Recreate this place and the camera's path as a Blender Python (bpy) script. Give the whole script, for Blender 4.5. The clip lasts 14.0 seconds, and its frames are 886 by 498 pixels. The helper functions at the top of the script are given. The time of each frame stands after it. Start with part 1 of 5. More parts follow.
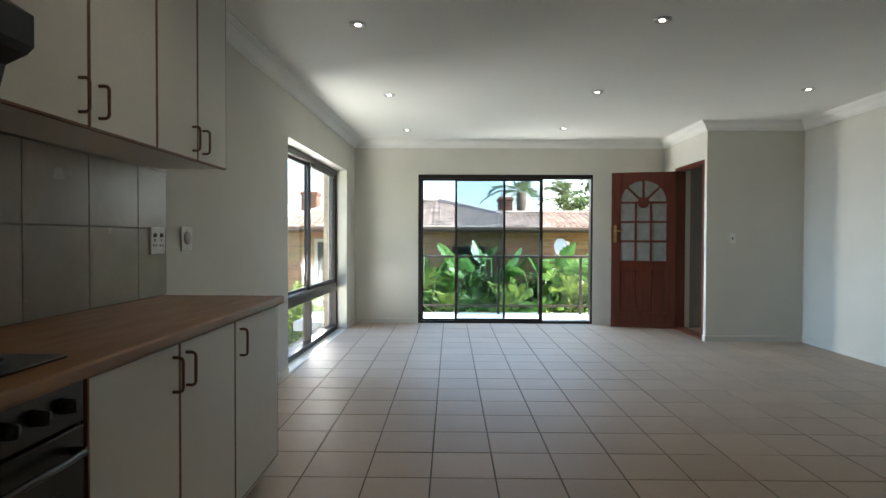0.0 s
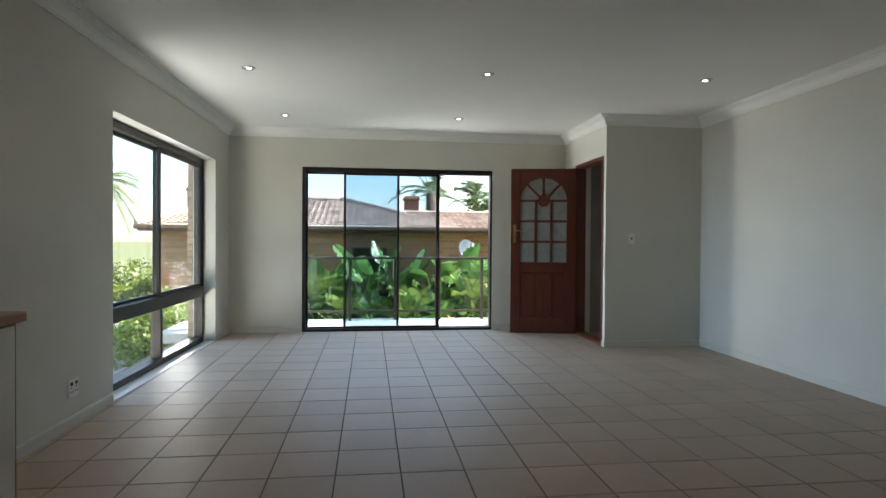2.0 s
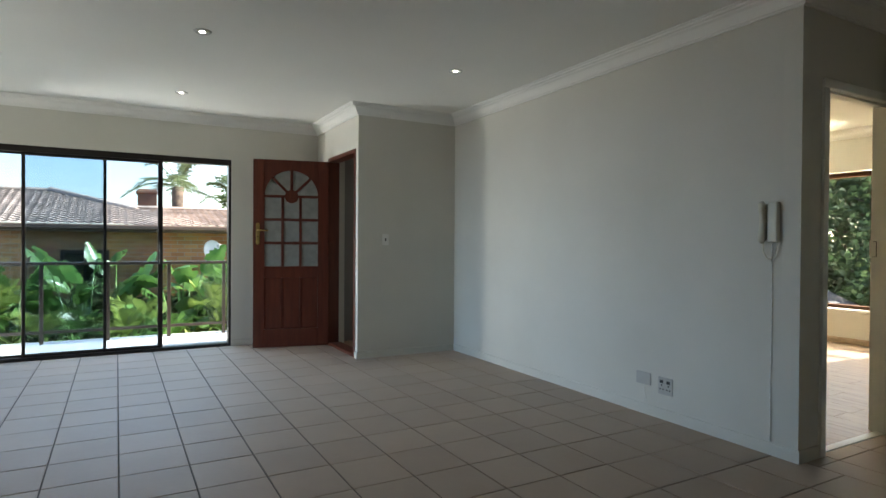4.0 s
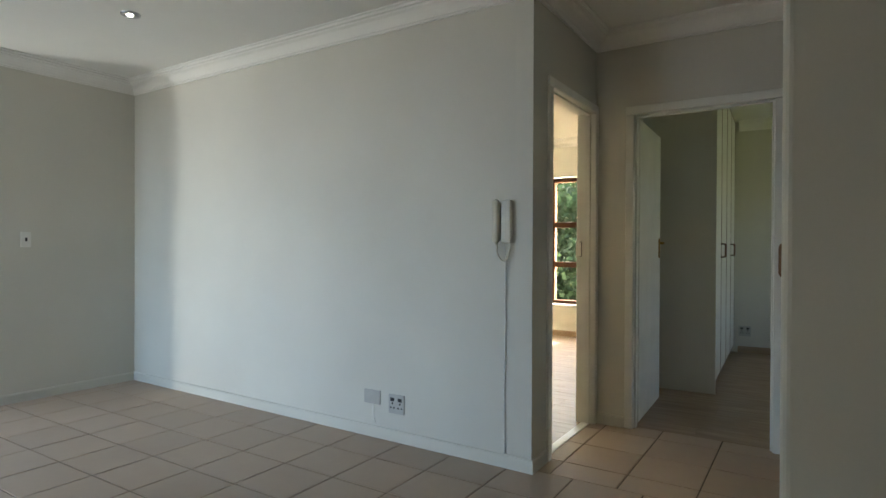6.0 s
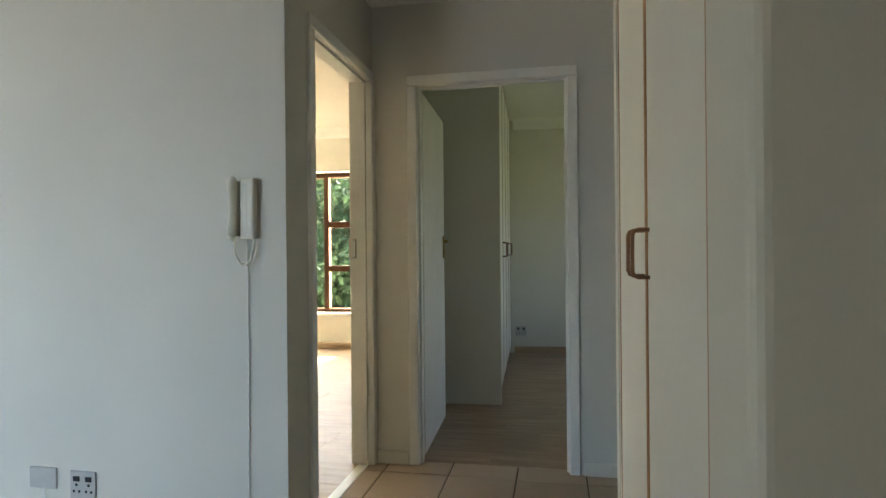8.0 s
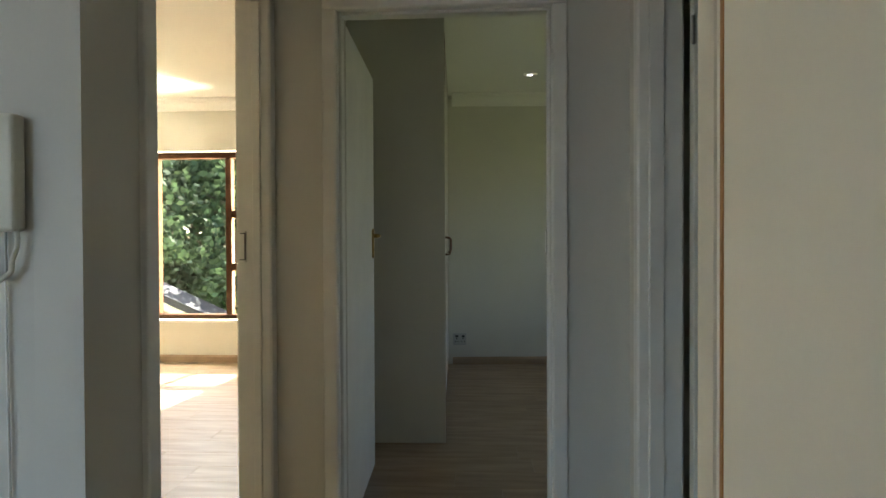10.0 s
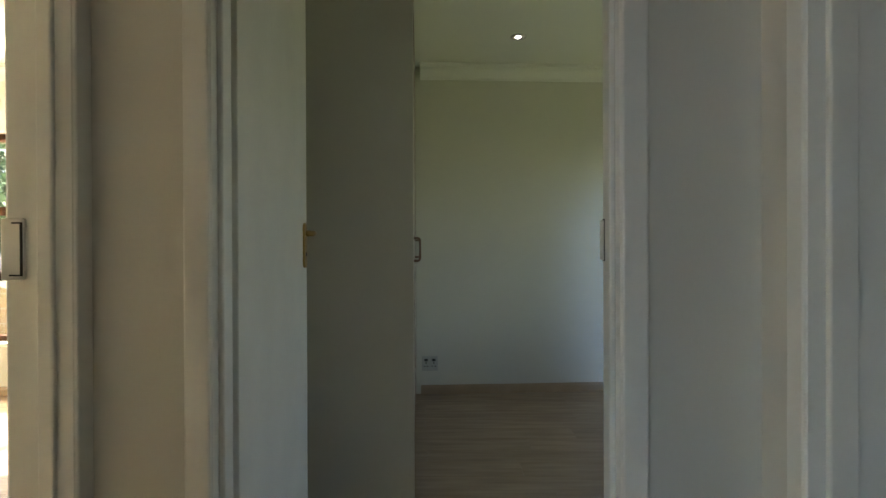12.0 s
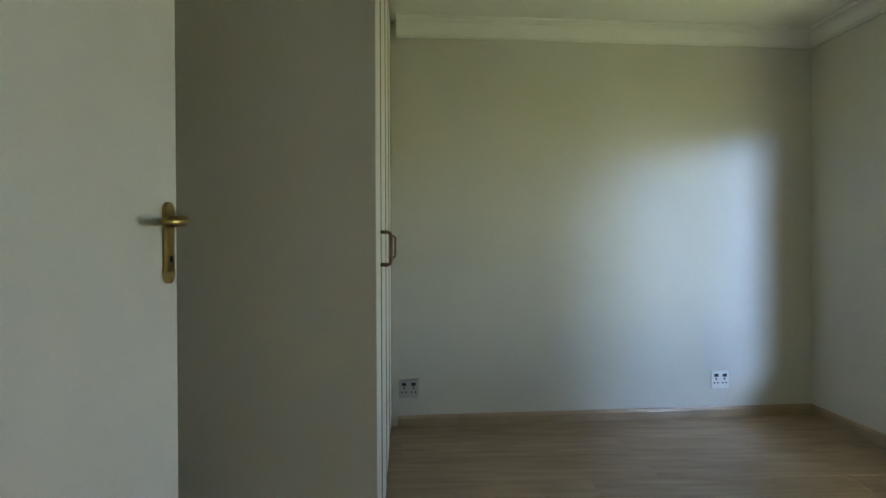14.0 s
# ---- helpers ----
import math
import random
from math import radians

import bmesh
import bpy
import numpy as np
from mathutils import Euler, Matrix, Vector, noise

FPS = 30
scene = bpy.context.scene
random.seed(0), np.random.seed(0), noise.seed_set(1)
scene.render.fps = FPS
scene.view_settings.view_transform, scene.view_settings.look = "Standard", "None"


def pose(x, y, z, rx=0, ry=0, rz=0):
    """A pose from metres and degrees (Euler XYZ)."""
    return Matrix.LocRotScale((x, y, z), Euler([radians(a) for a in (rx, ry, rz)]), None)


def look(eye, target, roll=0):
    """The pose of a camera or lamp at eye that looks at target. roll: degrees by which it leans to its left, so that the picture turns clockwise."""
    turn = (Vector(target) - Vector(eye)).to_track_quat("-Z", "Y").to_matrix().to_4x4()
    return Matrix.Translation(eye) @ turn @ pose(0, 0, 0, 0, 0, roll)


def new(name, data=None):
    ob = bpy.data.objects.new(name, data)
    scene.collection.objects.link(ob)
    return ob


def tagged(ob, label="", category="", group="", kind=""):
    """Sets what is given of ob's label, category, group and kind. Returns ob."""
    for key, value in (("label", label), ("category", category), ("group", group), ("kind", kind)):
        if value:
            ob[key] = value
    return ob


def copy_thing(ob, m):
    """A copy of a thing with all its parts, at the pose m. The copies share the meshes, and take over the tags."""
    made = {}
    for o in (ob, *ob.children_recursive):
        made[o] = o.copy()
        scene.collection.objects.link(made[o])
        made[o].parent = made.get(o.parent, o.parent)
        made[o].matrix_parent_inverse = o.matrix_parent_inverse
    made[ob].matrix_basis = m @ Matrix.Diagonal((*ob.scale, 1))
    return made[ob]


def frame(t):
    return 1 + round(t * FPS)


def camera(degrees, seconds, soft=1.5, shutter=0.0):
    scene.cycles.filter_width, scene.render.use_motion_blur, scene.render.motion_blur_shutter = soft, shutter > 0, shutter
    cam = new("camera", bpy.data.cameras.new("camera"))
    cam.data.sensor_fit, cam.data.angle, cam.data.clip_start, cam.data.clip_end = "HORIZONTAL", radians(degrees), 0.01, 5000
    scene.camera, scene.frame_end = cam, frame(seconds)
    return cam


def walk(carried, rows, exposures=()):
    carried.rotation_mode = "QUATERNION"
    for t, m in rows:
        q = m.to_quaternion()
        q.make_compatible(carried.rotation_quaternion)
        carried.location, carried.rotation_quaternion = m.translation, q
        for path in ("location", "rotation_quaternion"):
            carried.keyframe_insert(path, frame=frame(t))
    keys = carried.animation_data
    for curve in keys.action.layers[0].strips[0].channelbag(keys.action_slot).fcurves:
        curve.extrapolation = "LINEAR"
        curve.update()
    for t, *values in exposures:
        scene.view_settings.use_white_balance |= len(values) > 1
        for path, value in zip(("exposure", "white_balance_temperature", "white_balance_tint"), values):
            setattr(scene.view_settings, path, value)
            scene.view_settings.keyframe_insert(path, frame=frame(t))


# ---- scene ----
cam = camera(74.6, 14.0)
PATH = [
    (0, (0.091, -0.704, 1.197), (0.065, 1.295, 1.161), 0.2),
    (0.5, (0.141, -0.569, 1.187), (0.145, 1.43, 1.153), 0.3),
    (1, (0.214, -0.4, 1.186), (0.278, 1.599, 1.153), 0.4),
    (1.5, (0.372, -0.226, 1.181), (0.521, 1.768, 1.151), 0.4),
    (2, (0.483, -0.04, 1.168), (0.734, 1.944, 1.141), 0.4),
    (2.5, (0.584, 0.177, 1.164), (0.969, 2.14, 1.14), 0.5),
    (3, (0.665, 0.325, 1.151), (1.256, 2.235, 1.133), 0.5),
    (3.5, (0.858, 0.475, 1.176), (1.64, 2.316, 1.157), 0.5),
    (4, (0.96, 0.603, 1.175), (1.939, 2.347, 1.156), 0.4),
    (4.2, (1.007, 0.678, 1.185), (2.065, 2.375, 1.169), 0.6),
    (6.5, (1.549, 1.249, 1.178), (3.352, 2.115, 1.164), -0.1),
    (7, (1.764, 1.307, 1.175), (3.647, 1.982, 1.162), -0.3),
    (7.5, (1.983, 1.342, 1.176), (3.913, 1.867, 1.163), -0.3),
    (8, (2.181, 1.42, 1.151), (4.145, 1.799, 1.152), -0.5),
    (8.2, (2.261, 1.443, 1.175), (4.232, 1.782, 1.161), -0.3),
    (10.3, (3.252, 1.636, 1.169), (5.25, 1.733, 1.154), -0.4),
    (11, (3.64, 1.642, 1.16), (5.639, 1.694, 1.155), -0.5),
    (11.5, (3.853, 1.673, 1.161), (5.853, 1.7, 1.152), -0.2),
    (12, (4.085, 1.698, 1.16), (6.085, 1.696, 1.151), -0.2),
    (12.5, (4.315, 1.666, 1.158), (6.315, 1.655, 1.15), -0.2),
    (13.3, (4.662, 1.678, 1.157), (6.661, 1.651, 1.147), -0.2),
    (14, (4.959, 1.688, 1.162), (6.958, 1.629, 1.143), -0.2),
]
walk(cam, [(t, look(eye, target, roll)) for t, eye, target, roll in PATH],
     [(0, 3.05), (1.5, 2.75), (2.5, 2.5), (4.2, 2.7), (6.5, 3.4), (8.2, 3.6), (10.3, 3.15), (11.5, 3.25), (12.5, 3.6), (14, 3.95)])

# world, sun, exposure
EL, AZY = radians(38.7), 0.08
world = bpy.data.worlds.new("sky")
scene.world = world
world.use_nodes = True
_nt = world.node_tree
_sky = _nt.nodes.new("ShaderNodeTexSky")
_sky.sky_type = "NISHITA"
_sky.sun_disc = False
_sky.sun_elevation = EL
_sky.sun_rotation = radians(94)
_nt.links.new(_sky.outputs[0], _nt.nodes["Background"].inputs[0])
_nt.nodes["Background"].inputs[1].default_value = 0.085
sun = new("sun", bpy.data.lights.new("sun", "SUN"))
sun.data.energy, sun.data.angle, sun.data.color = 4.0, radians(0.5), (1.0, 0.95, 0.86)
sun.matrix_world = look((0, 0, 0), (-math.cos(EL), AZY, -math.sin(EL)))

# added lamps stand in for sky and garden light, above and beside the openings
for nm, eye, aim, size, power, col in (
        ("sky_fill_slider", (0.85, 10.6, 3.6), (0.85, 4.6, 0.6), (2.8, 1.2), 30, (0.42, 0.68, 1.0)),
        ("balcony_fill", (-1.6, 8.45, 0.45), (2.4, 4.6, 2.5), (1.4, 0.9), 34, (0.96, 0.97, 0.94)),
        ("sky_fill_corner", (-5.6, 6.0, 2.3), (4.2, 4.9, 0.7), (3.0, 1.4), 44, (0.40, 0.64, 1.0)),
        ("garden_fill_corner", (-2.45, 4.6, -0.35), (0.6, 6.0, 2.5), (1.6, 1.2), 18, (0.97, 0.97, 0.92)),
        ("sky_fill_bedroom_1", (9.25, 4.4, 2.5), (7.0, 4.4, 0.5), (1.6, 0.6), 40, (1.0, 0.97, 0.84)),
        ("garden_fill_bedroom_1", (9.6, 2.7, 1.0), (6.2, 5.6, 1.9), (1.2, 1.2), 270, (1.0, 0.94, 0.72)),
        ("sky_fill_bedroom_2", (4.3, -2.45, 2.45), (8.6, 0.2, 0.9), (1.3, 0.6), 27, (0.36, 0.57, 1.0)),
        ("garden_fill_bedroom_2", (7.0, -1.7, 0.7), (8.2, 2.3, 2.1), (1.0, 0.8), 0.5, (0.95, 1.0, 0.42))):
    lamp = new(nm, bpy.data.lights.new(nm, "AREA"))
    lamp.data.shape, lamp.data.size, lamp.data.size_y = "RECTANGLE", *size
    lamp.data.energy, lamp.data.color = power, col
    lamp.matrix_world = look(eye, aim)


# ---- materials ----
def mat(name, base, rough=0.6, metal=0.0, vary=0.06, scale=3.0, fine=60.0, bump=0.05, coat=0.0, spec=0.5, per_object=0.0, per_island=0.0, stretch=(1, 1, 1), second=None, mixscale=1.0, rvary=0.06):
    """A painted or plain surface: two scales of tone, fine relief, optional second colour in streaks."""
    m = bpy.data.materials.new(name)
    m.use_nodes = True
    nt = m.node_tree
    b = nt.nodes["Principled BSDF"]
    b.inputs["Roughness"].default_value, b.inputs["Metallic"].default_value = rough, metal
    b.inputs["Coat Weight"].default_value = coat
    b.inputs["Specular IOR Level"].default_value = spec
    tc = nt.nodes.new("ShaderNodeTexCoord")
    mp = nt.nodes.new("ShaderNodeMapping")
    mp.inputs["Scale"].default_value = stretch
    nt.links.new(tc.outputs["Object"], mp.inputs[0])
    big, small = nt.nodes.new("ShaderNodeTexNoise"), nt.nodes.new("ShaderNodeTexNoise")
    big.inputs["Scale"].default_value, small.inputs["Scale"].default_value = scale, fine
    big.inputs["Detail"].default_value, small.inputs["Detail"].default_value = 4, 3
    vec = mp.outputs[0]
    if per_object:
        oi = nt.nodes.new("ShaderNodeObjectInfo")
        ad = nt.nodes.new("ShaderNodeVectorMath")
        ad.operation = "MULTIPLY_ADD"
        cm = nt.nodes.new("ShaderNodeCombineXYZ")
        for i in range(3):
            nt.links.new(oi.outputs["Random"], cm.inputs[i])
        nt.links.new(cm.outputs[0], ad.inputs[0])
        ad.inputs[1].default_value = (37, 53, 71)
        nt.links.new(vec, ad.inputs[2])
        vec = ad.outputs[0]
    for n in (big, small):
        nt.links.new(vec, n.inputs["Vector"])
    mx = nt.nodes.new("ShaderNodeMixRGB")
    c2 = second or [c * (1 - 2.2 * vary) for c in base]
    mx.inputs[1].default_value, mx.inputs[2].default_value = (*base, 1), (*c2, 1)
    ramp = nt.nodes.new("ShaderNodeMapRange")
    ramp.inputs[1].default_value, ramp.inputs[2].default_value = 0.5 - 0.22 * mixscale, 0.5 + 0.22 * mixscale
    nt.links.new(big.outputs["Fac"], ramp.inputs[0])
    nt.links.new(ramp.outputs[0], mx.inputs[0])
    hs = nt.nodes.new("ShaderNodeHueSaturation")
    nt.links.new(mx.outputs[0], hs.inputs["Color"])
    val = nt.nodes.new("ShaderNodeMath")
    val.operation = "MULTIPLY_ADD"
    val.inputs[1].default_value, val.inputs[2].default_value = vary, 1 - vary / 2
    nt.links.new(small.outputs["Fac"], val.inputs[0])
    out = val.outputs[0]
    for on, node, sock in ((per_object, "ShaderNodeObjectInfo", "Random"), (per_island, "ShaderNodeNewGeometry", "Random Per Island")):
        if on:
            nd = nt.nodes.new(node)
            ma = nt.nodes.new("ShaderNodeMath")
            ma.operation = "MULTIPLY_ADD"
            ma.inputs[1].default_value = on
            nt.links.new(nd.outputs[sock], ma.inputs[0])
            nt.links.new(out, ma.inputs[2])
            out = ma.outputs[0]
    nt.links.new(out, hs.inputs["Value"])
    nt.links.new(hs.outputs[0], b.inputs["Base Color"])
    rr = nt.nodes.new("ShaderNodeMapRange")
    rr.inputs[3].default_value, rr.inputs[4].default_value = max(0.02, rough - rvary), min(1, rough + rvary)
    nt.links.new(big.outputs["Fac"], rr.inputs[0])
    nt.links.new(rr.outputs[0], b.inputs["Roughness"])
    if bump:
        bp = nt.nodes.new("ShaderNodeBump")
        bp.inputs["Strength"].default_value, bp.inputs["Distance"].default_value = bump, 0.004
        nt.links.new(small.outputs["Fac"], bp.inputs["Height"])
        nt.links.new(bp.outputs[0], b.inputs["Normal"])
    return m


def leaf_mat(name, base, share=0.35, **kw):
    """Foliage: the plain surface with light that shines through the blade."""
    m = mat(name, base, **kw)
    nt = m.node_tree
    b = nt.nodes["Principled BSDF"]
    tl, mx = nt.nodes.new("ShaderNodeBsdfTranslucent"), nt.nodes.new("ShaderNodeMixShader")
    mx.inputs[0].default_value = share
    nt.links.new(b.inputs["Base Color"].links[0].from_socket, tl.inputs["Color"])
    nt.links.new(b.outputs[0], mx.inputs[1])
    nt.links.new(tl.outputs[0], mx.inputs[2])
    nt.links.new(mx.outputs[0], nt.nodes["Material Output"].inputs[0])
    return m


def glass_mat(name, tint, gloss=1.0):
    """A thin pane: tinted see-through with Fresnel gloss."""
    m = bpy.data.materials.new(name)
    m.use_nodes = True
    nt = m.node_tree
    nt.nodes.remove(nt.nodes["Principled BSDF"])
    tr, gl, fr, mx = (nt.nodes.new(n) for n in ("ShaderNodeBsdfTransparent", "ShaderNodeBsdfGlossy", "ShaderNodeLayerWeight", "ShaderNodeMixShader"))
    pw, ma = nt.nodes.new("ShaderNodeMath"), nt.nodes.new("ShaderNodeMath")
    pw.operation, ma.operation = "POWER", "MULTIPLY_ADD"
    pw.inputs[1].default_value, ma.inputs[1].default_value, ma.inputs[2].default_value = 5.0, 0.6 * gloss, 0.025 * gloss
    tr.inputs[0].default_value = (*tint, 1)
    gl.inputs["Roughness"].default_value = 0.02
    nt.links.new(fr.outputs["Facing"], pw.inputs[0])
    nt.links.new(pw.outputs[0], ma.inputs[0])
    nt.links.new(ma.outputs[0], mx.inputs[0])
    nt.links.new(tr.outputs[0], mx.inputs[1])
    nt.links.new(gl.outputs[0], mx.inputs[2])
    nt.links.new(mx.outputs[0], nt.nodes["Material Output"].inputs[0])
    return m


def glow(name, color, strength):
    m = bpy.data.materials.new(name)
    m.use_nodes = True
    b = m.node_tree.nodes["Principled BSDF"]
    b.inputs["Emission Color"].default_value = (*color, 1)
    b.inputs["Emission Strength"].default_value = strength
    b.inputs["Base Color"].default_value = (0.9, 0.9, 0.9, 1)
    return m


def brick_mat(name, c1, c2, mortar, bw=0.23, bh=0.075):
    m = bpy.data.materials.new(name)
    m.use_nodes = True
    nt = m.node_tree
    b = nt.nodes["Principled BSDF"]
    b.inputs["Roughness"].default_value = 0.9
    tc, mp, br, no, mx, bp = (nt.nodes.new("ShaderNode" + n) for n in ("TexCoord", "Mapping", "TexBrick", "TexNoise", "MixRGB", "Bump"))
    mp.inputs["Rotation"].default_value = (radians(90), 0, 0)
    nt.links.new(tc.outputs["Object"], mp.inputs[0])
    nt.links.new(mp.outputs[0], br.inputs["Vector"])
    br.inputs["Color1"].default_value, br.inputs["Color2"].default_value, br.inputs["Mortar"].default_value = (*c1, 1), (*c2, 1), (*mortar, 1)
    br.inputs["Scale"].default_value, br.inputs["Mortar Size"].default_value = 1.0, 0.006
    br.inputs["Brick Width"].default_value, br.inputs["Row Height"].default_value = bw, bh
    no.inputs["Scale"].default_value, no.inputs["Detail"].default_value = 2.2, 5
    nt.links.new(tc.outputs["Object"], no.inputs["Vector"])
    mx.blend_type = "MULTIPLY"
    mx.inputs[0].default_value = 0.55
    nt.links.new(br.outputs["Color"], mx.inputs[1])
    nt.links.new(no.outputs["Color"], mx.inputs[2])
    nt.links.new(mx.outputs[0], b.inputs["Base Color"])
    bp.inputs["Strength"].default_value, bp.inputs["Distance"].default_value = 0.6, 0.01
    nt.links.new(br.outputs["Fac"], bp.inputs["Height"])
    bp.invert = True
    nt.links.new(bp.outputs[0], b.inputs["Normal"])
    return m


M_WALL = mat("wall paint", (0.63, 0.61, 0.54), 0.6, vary=0.04, scale=1.2, fine=140, bump=0.06)
M_CEIL = mat("ceiling paint", (0.80, 0.79, 0.74), 0.75, vary=0.03, scale=0.8, fine=120, bump=0.04)
M_TRIM = mat("white gloss enamel", (0.78, 0.77, 0.72), 0.35, vary=0.04, scale=5, fine=90, bump=0.03)
M_CORN = mat("cornice paint", (0.80, 0.79, 0.75), 0.6, vary=0.03, scale=2, fine=90, bump=0.03)
M_TILE = mat("beige ceramic tile", (0.40, 0.315, 0.242), 0.52, spec=0.20, vary=0.07, scale=3.0, fine=30, bump=0.015, per_object=0.10, per_island=0.10, second=(0.375, 0.295, 0.228), rvary=0.03)
M_GROUT = mat("dark grout", (0.14, 0.113, 0.09), 0.9, vary=0.15, scale=6, fine=200, bump=0.1)
M_LAM = mat("oak laminate", (0.36, 0.255, 0.165), 0.38, vary=0.10, scale=2.6, fine=24, bump=0.02, per_object=0.10, stretch=(9, 1.1, 9), second=(0.23, 0.155, 0.098))
M_LAMSK = mat("oak laminate skirting", (0.40, 0.29, 0.19), 0.4, vary=0.1, scale=3, fine=26, bump=0.02, second=(0.27, 0.19, 0.12))
M_CAB = mat("white melamine", (0.74, 0.72, 0.65), 0.42, vary=0.03, scale=2, fine=80, bump=0.015)
M_EDGE = mat("brown wood edging", (0.20, 0.085, 0.035), 0.45, vary=0.14, scale=6, fine=70, bump=0.04, stretch=(6, 6, 0.6))
M_OAK = mat("orange oak edging", (0.42, 0.19, 0.055), 0.42, vary=0.12, scale=6, fine=70, bump=0.04, stretch=(6, 6, 0.6))
M_HANDLE = mat("brown enamel handle", (0.16, 0.075, 0.04), 0.35, vary=0.08, scale=20, fine=120, bump=0.02)
M_CUPH = mat("tan enamel handle", (0.24, 0.115, 0.055), 0.35, vary=0.08, scale=20, fine=120, bump=0.02)
M_TOP = mat("wood-look laminate worktop", (0.33, 0.165, 0.065), 0.38, vary=0.12, scale=5, fine=50, bump=0.02, stretch=(5, 0.7, 5), second=(0.25, 0.12, 0.045))
M_SPLASH = mat("grey-beige wall tile", (0.44, 0.40, 0.345), 0.25, vary=0.08, scale=5, fine=60, bump=0.03, per_object=0.06)
M_BLACK = mat("black enamel", (0.012, 0.012, 0.013), 0.25, vary=0.2, scale=8, fine=60, bump=0.02)
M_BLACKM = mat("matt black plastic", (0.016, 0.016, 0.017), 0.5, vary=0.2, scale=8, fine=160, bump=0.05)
M_BRONZE = mat("bronze anodised aluminium", (0.028, 0.022, 0.020), 0.38, metal=0.4, vary=0.12, scale=6, fine=90, bump=0.02)
M_RAIL = mat("brown painted railing", (0.035, 0.022, 0.013), 0.45, vary=0.12, scale=6, fine=90, bump=0.03)
M_DOOR = mat("red-brown stained hardwood", (0.12, 0.028, 0.014), 0.34, vary=0.16, scale=4, fine=48, bump=0.05, stretch=(7, 7, 0.7), second=(0.075, 0.017, 0.009))
M_WINWOOD = mat("dark stained window timber", (0.06, 0.028, 0.014), 0.8, spec=0.08, vary=0.14, scale=5, fine=60, bump=0.04, stretch=(6, 1, 1))
M_BRASS = mat("worn brass", (0.50, 0.35, 0.13), 0.32, metal=1.0, vary=0.12, scale=30, fine=120, bump=0.02)
M_STEEL = mat("brushed steel", (0.55, 0.54, 0.52), 0.35, metal=1.0, vary=0.08, scale=20, fine=160, bump=0.02)
M_PLATE = mat("white plastic plate", (0.76, 0.75, 0.70), 0.35, vary=0.04, scale=20, fine=120, bump=0.01)
M_PLATEG = mat("grey plastic plate", (0.46, 0.45, 0.42), 0.4, vary=0.05, scale=20, fine=120, bump=0.01)
M_PHONE = mat("ivory plastic", (0.70, 0.67, 0.55), 0.38, vary=0.05, scale=12, fine=120, bump=0.01)
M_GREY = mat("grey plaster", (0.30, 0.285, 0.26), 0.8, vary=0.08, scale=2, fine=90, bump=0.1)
M_GLASS = glass_mat("tinted pane", (0.72, 0.78, 0.83))
M_CLEAR = glass_mat("clear pane", (0.97, 0.98, 0.975))
M_RGLASS = glass_mat("green-grey railing pane", (0.87, 0.90, 0.87))
M_FROST = mat("obscured glass", (0.25, 0.26, 0.24), 0.25, vary=0.1, scale=12, fine=70, bump=0.25)
M_LAMP = glow("lit lamp face", (1.0, 0.93, 0.80), 2.5)
M_CONC = mat("pale balcony screed", (0.56, 0.54, 0.50), 0.8, vary=0.1, scale=2, fine=60, bump=0.1)
M_BRICK = brick_mat("face brick wall", (0.62, 0.34, 0.14), (0.44, 0.22, 0.09), (0.44, 0.37, 0.28))
M_CHIM = brick_mat("dark red chimney brick", (0.26, 0.11, 0.07), (0.19, 0.08, 0.05), (0.24, 0.19, 0.15))
M_BRICKP = mat("single face brick", (0.36, 0.25, 0.16), 0.9, vary=0.25, scale=6, fine=60, bump=0.3, per_object=0.3, per_island=0.3)
M_ROOF = mat("weathered concrete roof tile", (0.46, 0.36, 0.29), 0.85, vary=0.25, scale=3, fine=40, bump=0.2, per_island=0.25)
M_FASCIA = mat("cream fascia paint", (0.62, 0.56, 0.42), 0.6, vary=0.06, scale=3, fine=60, bump=0.05)
M_GUT = mat("brown gutter paint", (0.12, 0.075, 0.05), 0.5, vary=0.1, scale=3, fine=60, bump=0.05)
M_LEAF = leaf_mat("broad green leaf", (0.13, 0.23, 0.055), rough=0.3, vary=0.2, scale=5, fine=40, bump=0.06, per_object=0.0, per_island=0.6, second=(0.045, 0.12, 0.03))
M_LEAFY = leaf_mat("yellow-green leaf", (0.22, 0.29, 0.07), rough=0.45, vary=0.2, scale=5, fine=40, bump=0.05, per_island=0.6)
M_LEAFD = leaf_mat("dark tree foliage", (0.07, 0.11, 0.045), rough=0.75, spec=0.2, vary=0.25, scale=3, fine=30, bump=0.05, per_island=0.9)
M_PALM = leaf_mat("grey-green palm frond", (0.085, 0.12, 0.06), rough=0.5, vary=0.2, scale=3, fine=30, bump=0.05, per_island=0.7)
M_PALMY = leaf_mat("pale palm and bush leaf", (0.20, 0.24, 0.12), rough=0.5, vary=0.2, scale=3, fine=30, bump=0.05, per_island=0.6)
M_BARK = mat("grey-brown bark", (0.12, 0.085, 0.06), 0.9, vary=0.3, scale=8, fine=50, bump=0.5)
M_SOIL = mat("garden ground", (0.11, 0.16, 0.045), 0.95, vary=0.3, scale=0.5, fine=12, bump=0.4, second=(0.15, 0.13, 0.075))
M_PAVE = mat("pale concrete drive", (0.42, 0.40, 0.37), 0.9, vary=0.15, scale=0.6, fine=20, bump=0.1)
M_DISH = mat("white painted dish", (0.72, 0.72, 0.70), 0.4, vary=0.05, scale=6, fine=60, bump=0.02)
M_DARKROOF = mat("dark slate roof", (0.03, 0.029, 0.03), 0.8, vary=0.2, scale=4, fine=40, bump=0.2)
